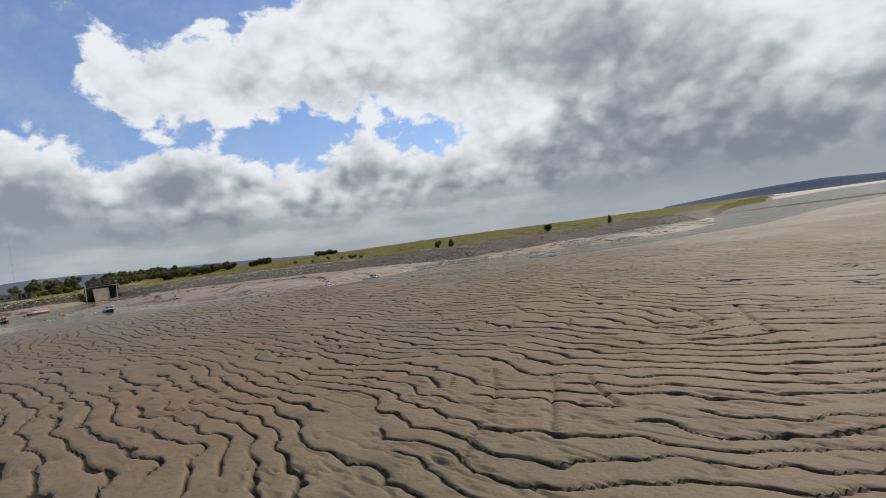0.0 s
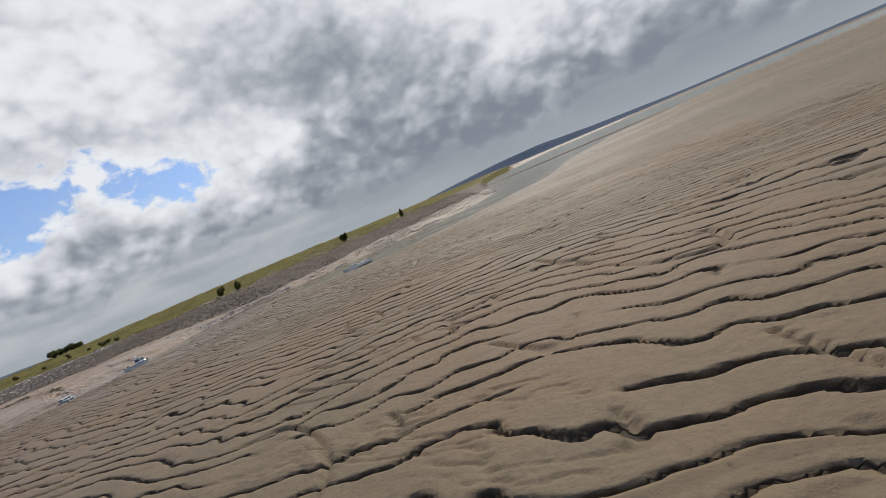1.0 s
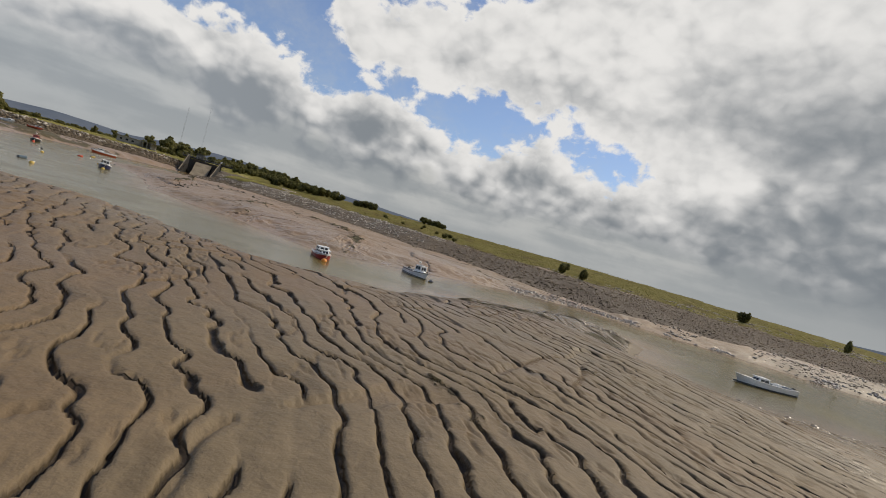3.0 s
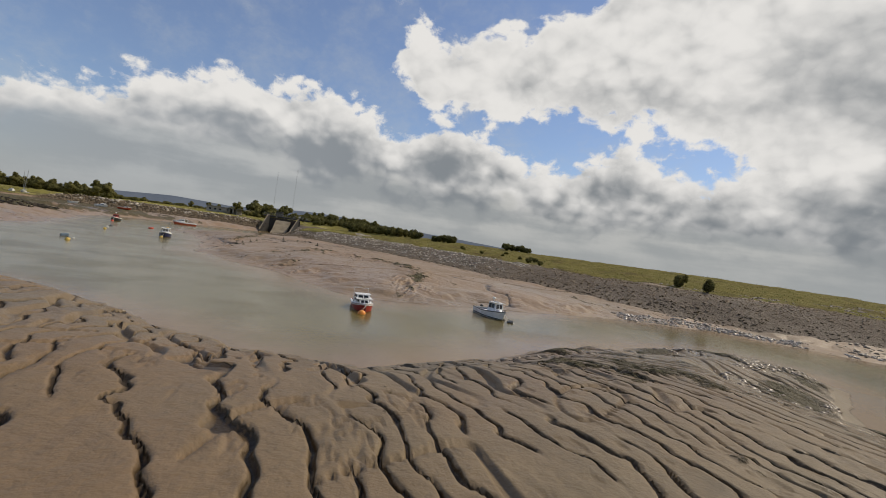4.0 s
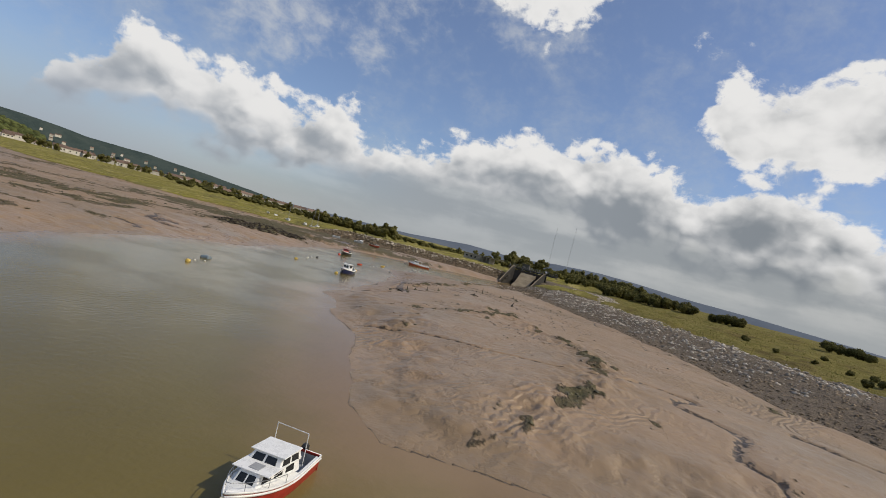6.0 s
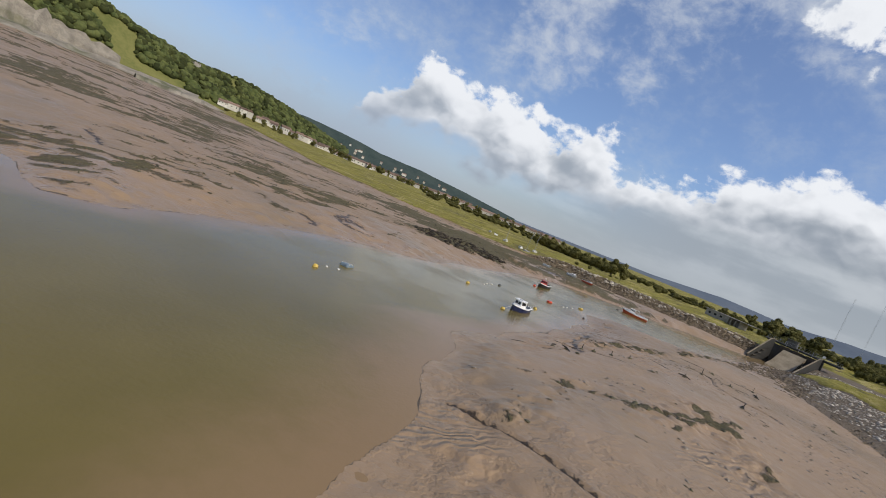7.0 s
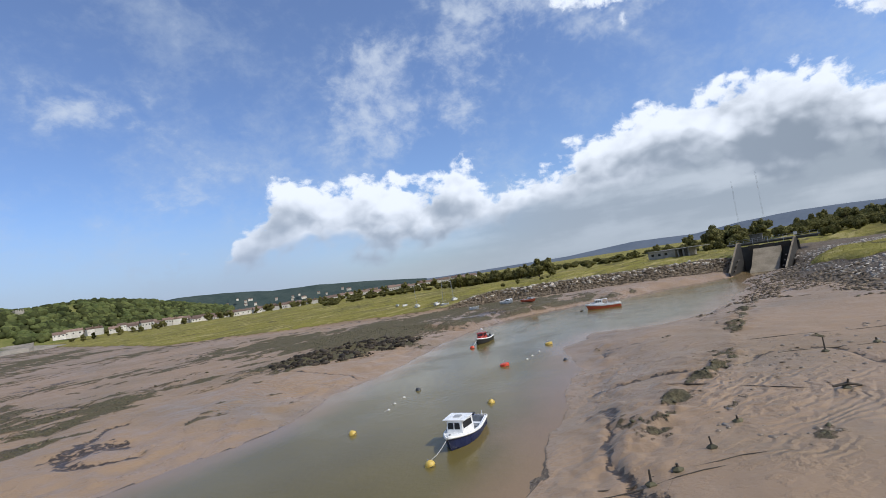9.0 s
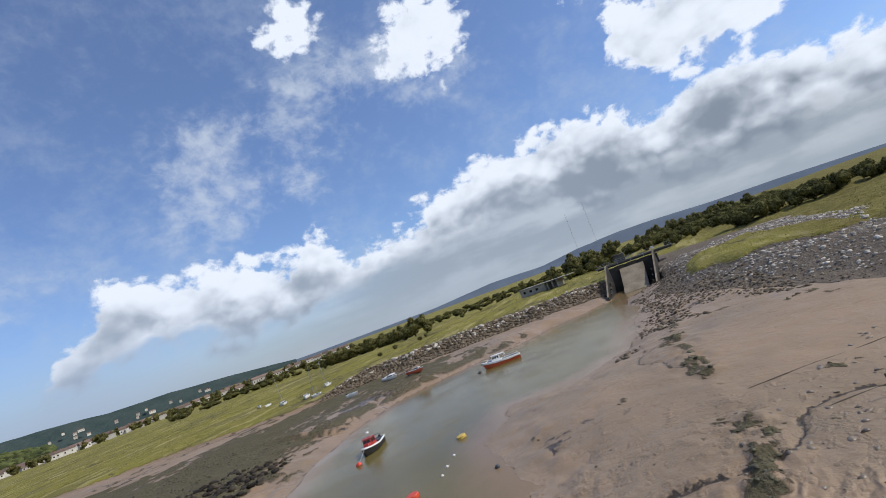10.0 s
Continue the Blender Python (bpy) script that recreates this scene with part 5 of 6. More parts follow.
# ---------------------------------------------------------------- stones
def rock_mesh(seed, sub=1, flat=0.7, rough=0.28):
    rnd = random.Random(seed)
    bm = bmesh.new()
    bmesh.ops.create_icosphere(bm, subdivisions=sub, radius=0.5)
    for v in bm.verts:
        v.co *= 1 + rnd.uniform(-rough, rough)
        v.co.z *= flat
    vs = np.array([tuple(v.co) for v in bm.verts])
    fs = [tuple(v.index for v in f.verts) for f in bm.faces]
    bm.free()
    return vs, fs


ROCKS = [rock_mesh(k) for k in range(7)]


def scatter_mesh(name, protos, places, mats, sizes, flat_turn=0.5, seed=3):
    """One joined mesh of scattered small bodies; places are x, y, z rows."""
    rnd = np.random.RandomState(seed)
    vs, loops, starts, mi, o, ls = [], [], [], [], 0, 0
    for k, (p, s) in enumerate(zip(places, sizes)):
        v, f = protos[rnd.randint(len(protos))]
        a, b = rnd.uniform(0, 6.283), rnd.normal(0, flat_turn)
        ca, sa, cb, sb = math.cos(a), math.sin(a), math.cos(b), math.sin(b)
        r = np.array([[ca, -sa, 0], [sa, ca, 0], [0, 0, 1]]) @ np.array([[1, 0, 0], [0, cb, -sb], [0, sb, cb]])
        st = s * np.array([rnd.uniform(0.8, 1.35), rnd.uniform(0.8, 1.2), rnd.uniform(0.7, 1.2)])
        vs.append((v * st) @ r.T + p)
        fa = np.array(f) + o
        loops.append(fa.ravel())
        o += len(v)
    vs, loops = np.concatenate(vs).astype(np.float32), np.concatenate(loops).astype(np.int32)
    me = bpy.data.meshes.new(name)
    me.vertices.add(len(vs))
    me.vertices.foreach_set("co", vs.ravel())
    me.loops.add(len(loops))
    me.loops.foreach_set("vertex_index", loops)
    n = len(loops) // 3
    me.polygons.add(n)
    me.polygons.foreach_set("loop_start", np.arange(0, 3 * n, 3, dtype=np.int32))
    me.materials.append(mats)
    me.update(calc_edges=True)
    return new(name, me)


def sample(n, x0, x1, y0, y1, keep, seed):
    rnd = np.random.RandomState(seed)
    x, y = rnd.uniform(x0, x1, n), rnd.uniform(y0, y1, n)
    h, grass, weed, stony = ground_fields(x, y)[:4]
    ok = keep(x, y, h, grass, weed, stony)
    return np.stack([x, y, h], -1)[ok]


BLACK_ROCK = material("black_weedy_rock", ((0.018, 0.015, 0.011), (0.070, 0.055, 0.040)), 0.7, scale=1.1, bump=0.6, bump_scale=9, bump_dist=0.05, random_tint=0.5, spec=0.15, coords="World")


def build_stones():
    pts = sample(90000, -300, -60, 106, 330, lambda x, y, h, g, w, s: (s > 0.55) & (h > 0.6), 11)
    near = (pts[:, 0] > -132) & (pts[:, 0] < -100) & (pts[:, 1] < 195)
    pick = np.where(near)[0][:300]
    rest = np.setdiff1d(np.arange(len(pts)), pick)[:24000]
    bank = tagged(new("stone_bank"), "sloping riprap bank of grey stones, darker and weedy low down", "stone bank", kind="structure")
    protos = []
    for k, (v, f) in enumerate(ROCKS):
        for m in (STONE_BROWN, STONE_DARK):
            protos.append(mesh_from("stone", v, f, m))
    rnd = random.Random(5)
    for i in pick:
        x, y, z = pts[i]
        m = protos[2 * rnd.randrange(len(ROCKS)) + (1 if z < 2.4 else 0)]
        ob = new("stone", m)
        s = rnd.uniform(0.25, 0.55)
        ob.matrix_basis = pose(x, y, z + 0.05, rnd.uniform(-25, 25), rnd.uniform(-25, 25), rnd.uniform(0, 360)) @ Matrix.Diagonal((s * rnd.uniform(0.9, 1.4), s, s, 1))
        ob.parent = bank
    sel = pts[rest]
    low = sel[:, 2] < 2.4 + np.sin(sel[:, 0]) * 0.3
    west = sel[:, 0] < -145 + np.sin(sel[:, 1]) * 4
    r = np.random.RandomState(8)
    for mask, mat, label, size in ((low, STONE_DARK, "dark weed-stained riprap stones low on the bank", 0.40), (~low & ~west, STONE_BROWN, "muddy brown riprap stones on the bank", 0.34), (~low & west, STONE, "pale grey riprap stones high on the bank", 0.60)):
        p = sel[mask]
        ob = scatter_mesh("riprap", ROCKS, p - [0, 0, 0.02], mat, 0.24 + size * r.rand(len(p)) ** 2.5, 0.25)
        tagged(ob, label, "stones", kind="stuff")
    # stone wall below the marsh on the far side
    pts = sample(26000, -330, -244, 22, 99, lambda x, y, h, g, w, s: (s > 0.5) & (h > 0.8), 12)[:3500]
    ob = scatter_mesh("riprap", ROCKS, pts + [0, 0, 0.05], STONE_DARK, 0.5 + 0.7 * r.rand(len(pts)) ** 2)
    tagged(ob, "heavy dark boulders facing the marsh edge", "stones", kind="stuff")
    pts = sample(26000, -330, -244, 22, 99, lambda x, y, h, g, w, s: (s > 0.5) & (h > 3.4), 13)[:300]
    ob = scatter_mesh("riprap", ROCKS, pts + [0, 0, 0.2], STONE, 0.5 + 0.9 * r.rand(len(pts)) ** 2)
    tagged(ob, "paler boulders along the top of the facing", "stones", kind="stuff")
    # ledges of wet rock between the pool and the bank, and rubble below the sluice
    pts = sample(30000, -125, -40, 172, 330, lambda x, y, h, g, w, s: (s < 0.5) & (h > 0.15) & (x + (y - 180) * -0.3 < -56) & (w < 2), 14)
    n = fbm(pts[:, 0], pts[:, 1], 8.0, 3, 91)
    pts = pts[n > -0.02][:4200]
    ob = scatter_mesh("rock_ledge", ROCKS, pts - [0, 0, 0.06], GROUND_CLOD, 0.25 + 0.6 * r.rand(len(pts)) ** 2, 0.2)
    tagged(ob, "wet muddy rocks beside the pool", "rocks", kind="stuff")
    pts = sample(60000, -112, -55, 168, 300, lambda x, y, h, g, w, s: (h > 0.05) & (h < 1.3) & (g < 0.1) & (x < -62 - (y - 200) * -0.05), 17)
    dist = line_distance(pts[:, 0], pts[:, 1], NORTH_SHORE, False)
    pts = pts[(dist < 3.4) & (fbm(pts[:, 0], pts[:, 1], 6.0, 3, 92) > -0.10)][:1700]
    ob = scatter_mesh("wet_rocks", ROCKS, pts, GLISTEN, 0.22 + 0.5 * r.rand(len(pts)) ** 2, 0.35)
    tagged(ob, "shining wet mud-coated rocks along the water's edge", "rocks", kind="stuff")
    pts = sample(20000, -290, -205, 101, 124, lambda x, y, h, g, w, s: (h > 0.1) & (g < 0.3), 15)
    n = fbm(pts[:, 0], pts[:, 1], 9.0, 3, 93)
    pts = pts[(n > -0.05)][:2600]
    ob = scatter_mesh("rubble", ROCKS, pts - [0, 0, 0.06], STONE_DARK, 0.3 + 0.6 * r.rand(len(pts)) ** 2, 0.3)
    tagged(ob, "weedy rubble below the sluice", "rubble", kind="stuff")
    # old rock heap on the far mud
    pts = sample(9000, -206, -168, 34, 64, lambda x, y, h, g, w, s: (((x + 186 + 0.6 * (y - 49)) / 15) ** 2 + ((y - 49) / 7) ** 2 < 1.0) & (h > 0.3), 16)[:420]
    ob = scatter_mesh("rock_heap", ROCKS, pts + [0, 0, 0.05], BLACK_ROCK, 0.3 + 1.0 * r.rand(len(pts)) ** 2, 0.3)
    tagged(ob, "black heap of weedy rocks and old hull ribs on the mud", "rock heap", kind="stuff")


# ---------------------------------------------------------------- timbers and posts on the spit
def stake(x, y, height, lean=8, turn=0, r=0.11, label="rotten timber stake standing in the mud", cross=False):
    s = thing("stake", label, "stake", "old stakes in the mud", at=on_ground(x, y, -0.25, turn, lean, lean * 0.4))
    height, r = height * 0.75, r * 0.8
    part("post", tube([(0, 0, 0), (0.02, 0.01, height * 0.5), (0.0, 0.03, height + 0.25)], [r, r * 0.9, r * 0.65], 7), TIMBER, s)
    if cross:
        part("cross_piece", tube([(-0.8, 0, 0.35), (0, 0.02, 0.55), (0.85, 0.05, 0.42)], [0.07, 0.1, 0.06], 6), TIMBER, s)
    part("weed_tuft", rock_faces(0.32), WEED, s, "dark weed round the foot", at=pose(0, 0, 0.25))
    return s


def rock_faces(size):
    v, f = rock_mesh(77, 1, 0.6)
    return [tuple(p * size * 2) for p in v], f


for args in ((-141.6, 108.7, 0.5, 30, 10, 0.12, "squat rotten stump in the mud", True), (-143.4, 109.3, 0.45, 20, 70, 0.12, "squat rotten stump in the mud", True), (-143.8, 110.7, 0.25, 10, 0, 0.14),
             (-148.4, 108.7, 1.0, 3, 0, 0.09), (-149.7, 109.7, 0.45, 10, 30, 0.12), (-172.4, 116.3, 1.5, 3, 0, 0.08), (-162.4, 116.9, 0.8, 18, 120, 0.1, "forked rotten stake in the mud", True),
             (-175.6, 119.7, 0.5, 8, 0, 0.12), (-177.4, 122.9, 0.7, 14, 40, 0.1, "forked rotten stake in the mud", True), (-161.2, 124.7, 1.0, 12, 200, 0.1, "leaning rotten stake in the mud", True),
             (-152.4, 110.9, 0.8, 10, 0, 0.08), (-181.9, 121.5, 1.1, 2, 0, 0.05), (-156.4, 111.7, 0.6, 25, 60, 0.09), (-50.5, 184.5, 2.2, 5, 0, 0.06, "thin withy standing in the pool"), (-55.0, 181.8, 0.6, 4, 0, 0.16, "mooring post in the pool")):
    stake(*args)


def sunk_timber(x0, y0, x1, y1, r=0.045):
    n = 7
    pts = []
    for k in range(n):
        x, y = x0 + (x1 - x0) * k / (n - 1), y0 + (y1 - y0) * k / (n - 1) + 0.15 * math.sin(k * 2.1)
        pts.append((x, y, ground_height(x, y) - 0.015 + 0.035 * math.sin(k * 1.7)))
    ob = part("sunk_timber", tube(pts, [r * (1.1 - 0.06 * k) for k in range(n)], 7), TIMBER, None)
    tagged(ob, "long waterlogged timber half buried in the mud", "timber", "sunken timbers")


for line in ((-146.0, 104.7, -150.4, 112.2), (-172.4, 112.3, -176.8, 123.1), (-164.2, 105.7, -162.2, 116.3), (-178.9, 110.7, -184.4, 125.2), (-147.8, 106.2, -152.0, 113.7), (-160.4, 125.2, -159.4, 128.2), (-136.4, 106.2, -141.9, 110.7)):
    sunk_timber(*line)


# ---------------------------------------------------------------- weed clumps and mud clods
def build_clutter():
    r = np.random.RandomState(21)
    pts = sample(60000, -215, -95, 20, 170, lambda x, y, h, g, w, s: (w > 0.5) & (h > 0.15), 31)[:3600]
    clump = [rock_mesh(100 + k, 1, 0.45, 0.45) for k in range(5)]
    ob = scatter_mesh("seaweed", clump, pts, WEED, 0.15 + 0.35 * r.rand(len(pts)) ** 2, 0.3, 5)
    tagged(ob, "dark olive bladder weed lying on the mud", "seaweed", kind="stuff")
    pts = sample(30000, -190, -120, 100, 140, lambda x, y, h, g, w, s: (h > 0.6) & (w < 0.5) & (s < 0.3), 32)
    n = fbm(pts[:, 0], pts[:, 1], 7.0, 3, 97)
    pts = pts[n > 0.17][:700]
    ob = scatter_mesh("mud_clods", clump, pts - [0, 0, 0.03], GROUND_CLOD, 0.15 + 0.4 * r.rand(len(pts)) ** 2, 0.2, 6)
    tagged(ob, "lumpy clods of mud on the spit", "mud", kind="stuff")
    # clods and broken crust along the bar's lip
    pts = sample(40000, -76, -30, 108, 205, lambda x, y, h, g, w, s: (h > 0.15) & (h < 1.5) & (s < 0.3), 33)
    n = fbm(pts[:, 0], pts[:, 1], 5.0, 3, 98)
    pts = pts[n > 0.12][:1800]
    ob = scatter_mesh("mud_clods", clump, pts - [0, 0, 0.05], GROUND_CLOD, 0.15 + 0.5 * r.rand(len(pts)) ** 2, 0.2, 7)
    tagged(ob, "broken clods of mud along the water's edge", "mud", kind="stuff")


# backlit glints put into the pale mud colour, besides the wet gloss
GLISTEN = material("glint_pale_wet_mud", ((0.26, 0.215, 0.165), (0.42, 0.37, 0.31)), 0.24, scale=1.5, bump=0.5, bump_scale=7, spec=0.8, coords="World")
GROUND_CLOD = material("wet_mud_clod", ((0.15, 0.115, 0.080), (0.23, 0.180, 0.13)), 0.34, scale=1.5, bump=0.4, bump_scale=9, coords="World")


# ---------------------------------------------------------------- plants
def leaf_cloud(rnd, lobes, count, size):
    """Small leaf sprays over the skins of some lobes (cx, cy, cz, rx, ry, rz)."""
    vs, fs = [], []
    weights = [l[3] * l[5] for l in lobes]
    for _ in range(count):
        cx, cy, cz, rx, ry, rz = rnd.choices(lobes, weights)[0]
        d = Vector((rnd.gauss(0, 1), rnd.gauss(0, 1), rnd.gauss(0.15, 1))).normalized()
        k = rnd.uniform(0.72, 1.08)
        p = Vector((cx + d.x * rx * k, cy + d.y * ry * k, cz + d.z * rz * k))
        if p.z < 0.05:
            continue
        n = (d + Vector((rnd.uniform(-0.8, 0.8), rnd.uniform(-0.8, 0.8), rnd.uniform(-0.4, 0.8)))).normalized()
        a = n.orthogonal().normalized()
        a = (a * math.cos(rnd.uniform(0, 6.28)) + n.cross(a) * math.sin(rnd.uniform(0, 6.28))).normalized()
        b = n.cross(a)
        s = size * rnd.uniform(0.6, 1.3)
        o = len(vs)
        vs += [p - a * s - b * s * 0.2, p - a * s * 0.1 - b * s * 0.75, p + a * s, p + a * s * 0.15 + b * s * 0.7, p + n * s * 0.25]
        fs += [(o, o + 1, o + 4), (o + 1, o + 2, o + 4), (o + 2, o + 3, o + 4), (o + 3, o, o + 4)]
    return vs, fs


def hearts(rnd, lobes, scale=0.84):
    """Dense lumpy inner masses of a crown."""
    pieces = []
    for cx, cy, cz, rx, ry, rz in lobes:
        v, f = rock_mesh(rnd.randrange(1000), 2, 1.0, 0.13)
        pieces.append(([(cx + p[0] * 2 * rx * scale, cy + p[1] * 2 * ry * scale, max(cz + p[2] * 2 * rz * scale, 0.0)) for p in v], f))
    return merge(*pieces)


def tree(seed, height, spread, label, mat, leaves=900, size=0.45, low=0.14):
    rnd = random.Random(seed)
    tr = thing("tree", label, "tree", "trees on the banks")
    tr["group"] = "trees on the banks"
    part("trunk", tube([(0, 0, -0.3), (0.05, 0.02, height * 0.3), (0.1, -0.08, height * 0.62)], [height * 0.035, height * 0.026, height * 0.012], 8), BARK, tr)
    lobes = []
    limbs = []
    for k in range(12):
        a = k * 2.4 + rnd.uniform(-0.4, 0.4)
        rr = spread * rnd.uniform(0.25, 0.66)
        z = height * (low + 0.04 + (0.74 - low) * ((k * 5) % 12) / 12)
        r = spread * rnd.uniform(0.30, 0.48)
        lobes.append((rr * math.cos(a), rr * math.sin(a), z, r, r, r * rnd.uniform(0.65, 0.9)))
        limbs.append(tube([(0.04, 0, height * 0.25), (rr * 0.5 * math.cos(a), rr * 0.5 * math.sin(a), z * 0.75), (rr * math.cos(a), rr * math.sin(a), z)], [height * 0.013, height * 0.009, height * 0.004], 5))
    lobes.append((0, 0, height * 0.84, spread * 0.34, spread * 0.34, height * 0.17))
    part("limbs", merge(*limbs), BARK, tr)
    part("crown", merge(leaf_cloud(rnd, lobes, leaves, size), hearts(rnd, lobes)), mat, tr)
    return tr


def bush(seed, height, spread, label, mat, leaves=650, size=0.32):
    rnd = random.Random(seed)
    b = thing("bush", label, "bush", "bushes on the banks")
    lobes = []
    stems = []
    for k in range(8):
        a, rr = k * 2.4, spread * rnd.uniform(0.0, 0.6)
        r = spread * rnd.uniform(0.32, 0.5)
        z = height * rnd.uniform(0.3, 0.66)
        lobes.append((rr * math.cos(a), rr * math.sin(a), z, r, r, height * rnd.uniform(0.26, 0.40)))
        stems.append(tube([(0.1 * math.cos(a), 0.1 * math.sin(a), -0.2), (rr * math.cos(a), rr * math.sin(a), z)], [0.07, 0.03], 5))
    part("stems", merge(*stems), BARK, b)
    part("crown", merge(leaf_cloud(rnd, lobes, leaves, size), hearts(rnd, lobes)), mat, b)
    return b


def plant_all():
    rnd = random.Random(4)
    protos_t = [tree(k, 10.0, 4.6, "full-crowned broadleaf tree beyond the marsh", LEAF, 1300, 0.55) for k in (1, 2, 3)]
    protos_b = [bush(k, 4.0, 3.2, "dense dark thorn bush on the bank", LEAF_DARK, 900, 0.34) for k in (4, 5, 6)]
    lone = [bush(k, 3.0, 1.7, "lone rounded dark bush on the grass bank", LEAF_DARK, 700, 0.22) for k in (7, 8)]

    def put(protos, x, y, s, sz=None, dz=0.0):
        p = rnd.choice(protos)
        m = on_ground(x, y, dz, rnd.uniform(0, 360))
        ob = copy_thing(p, m)
        ob.scale = (s, s, (sz or s))
        return ob

    # lone bushes on the north bank
    put(lone, -121.4, 194.2, 1.0), put(lone, -116.0, 196.0, 0.95), put(lone, -105.9, 241.0, 1.15), put(lone, -98.7, 276.0, 0.9, 1.4)
    # thickets
    for k in range(20):
        put(protos_b, -322 + rnd.uniform(-9, 9), 142 + k * 2.0, rnd.uniform(0.9, 1.35))
    for k in range(5):
        put(protos_b, -288 + k * 2.0, 183 + k * 2.0, rnd.uniform(0.9, 1.1))
        put(protos_b, -237 + k * 1.6, 203 + k * 1.6, rnd.uniform(0.65, 0.85))
    for k in range(10):
        put(protos_b, -205 + k * 6.0 + rnd.uniform(-3, 3), 176 + rnd.uniform(-4, 10), rnd.uniform(0.22, 0.36))
    # dome of trees beyond the sluice
    for k in range(14):
        a, r = rnd.uniform(0, 6.28), 15 * math.sqrt(rnd.random())
        put(protos_t, -400 + r * math.cos(a) * 0.8, 84 + r * math.sin(a), rnd.uniform(0.85, 1.15) * (1.1 - r / 40))
    for k in range(10):
        put(protos_b, -378 + rnd.uniform(-6, 6), 66 + k * 5 + rnd.uniform(-2, 2), rnd.uniform(0.7, 1.1))
    # wood and scrub north of the sluice
    for k in range(44):
        put(protos_t, -410 + rnd.uniform(-30, 20), 116 + k * 1.15 + rnd.uniform(-5, 5), rnd.uniform(0.5, 0.85))
    for k in range(60):
        put(protos_b, -372 + rnd.uniform(-24, 22) + k * 0.2, 116 + k * 1.1 + rnd.uniform(-6, 6), rnd.uniform(0.6, 1.0))
    # hedge line across the marsh
    for k in range(22):
        f = k / 21
        put(protos_t, -412 - 26 * f + rnd.uniform(-5, 5), -82 + 48 * f + rnd.uniform(-3, 3), rnd.uniform(0.6, 0.92))
    put(protos_t, -402, -15, 1.15), put(protos_t, -405, -9, 1.1), put(protos_t, -399, -20, 0.7)
    for k in range(7):
        put(protos_t, -450 + rnd.uniform(-24, 14), -6 + k * 10.0 + rnd.uniform(-4, 4), rnd.uniform(0.35, 0.6))
    for k in range(4):
        put(protos_b, -330 - k * 9 + rnd.uniform(-6, 6), 6 + rnd.uniform(-8, 8), rnd.uniform(0.3, 0.5))
    for x, y, s in ((-510, -214, 1.0), (-497, -167, 0.95), (-520, -250, 0.8), (-530, -300, 0.9), (-470, -120, 0.7), (-560, -340, 0.9), (-545, -380, 0.8), (-460, -100, 0.8)):
        put(protos_t, x, y, s)
    for k in range(80):
        a, d = radians(rnd.uniform(122, 163)), rnd.uniform(640, 800)
        put(protos_t, -114 - d * math.sin(a), 124 + d * math.cos(a), rnd.uniform(0.6, 1.0))
    # low scrub and hedges along the back of the marsh
    for k in range(150):
        a, d = radians(96 + 44 * k / 149 + rnd.uniform(-0.4, 0.4)), rnd.uniform(430, 470) + 90 * (k % 3)
        put(protos_b, -114 - d * math.sin(a), 124 + d * math.cos(a), rnd.uniform(1.1, 2.2), rnd.uniform(0.6, 1.3))
    for k in range(26):
        f = k / 25
        put(protos_b, -410 - 28 * f + rnd.uniform(-4, 4), -84 + 52 * f, rnd.uniform(1.1, 1.5))
    for k in range(40):
        put(protos_b, -392 + rnd.uniform(-22, 22), 112 + k * 1.6 + rnd.uniform(-3, 3), rnd.uniform(1.0, 1.7), rnd.uniform(0.9, 1.3))
    for p in protos_t + protos_b + lone:
        x, y = (-398 + rnd.uniform(-8, 8), 96 + rnd.uniform(-8, 8))
        p.matrix_basis = on_ground(x, y, 0, rnd.uniform(0, 360))


def build_tufts():
    rnd = np.random.RandomState(41)
    blades = []
    for k in range(4):
        r2 = random.Random(60 + k)
        v, f = [], []
        for j in range(7):
            a, l, h = r2.uniform(0, 6.28), r2.uniform(0.1, 0.45), r2.uniform(0.5, 1.0)
            o = len(v)
            v += [(-0.05 * math.sin(a), 0.05 * math.cos(a), -0.1), (0.05 * math.sin(a), -0.05 * math.cos(a), -0.1), (l * math.cos(a), l * math.sin(a), h)]
            f.append((o, o + 1, o + 2))
        blades.append((np.array(v), f))
    pts = sample(46000, -320, -80, 104, 320, lambda x, y, h, g, w, s: g > 0.6, 51)[:11000]
    ob = scatter_mesh("rough_grass", blades, pts, GRASS_BLADE, 0.18 + 0.42 * rnd.rand(len(pts)) ** 2, 0.1, 9)
    tagged(ob, "rough yellow-green grass tufts on the bank", "grass", kind="stuff")
    pts = sample(46000, -400, -215, -260, 100, lambda x, y, h, g, w, s: g > 0.6, 52)[:11000]
    ob = scatter_mesh("rough_grass", blades, pts, GRASS_BLADE, 0.18 + 0.4 * rnd.rand(len(pts)) ** 2, 0.1, 10)
    tagged(ob, "saltmarsh grass tufts beside the mud", "grass", kind="stuff")


# ---------------------------------------------------------------- town, headland and distance
EYE = (-110.0, 126.0)


def polar(az, dist):
    return EYE[0] - dist * math.sin(radians(az)), EYE[1] + dist * math.cos(radians(az))


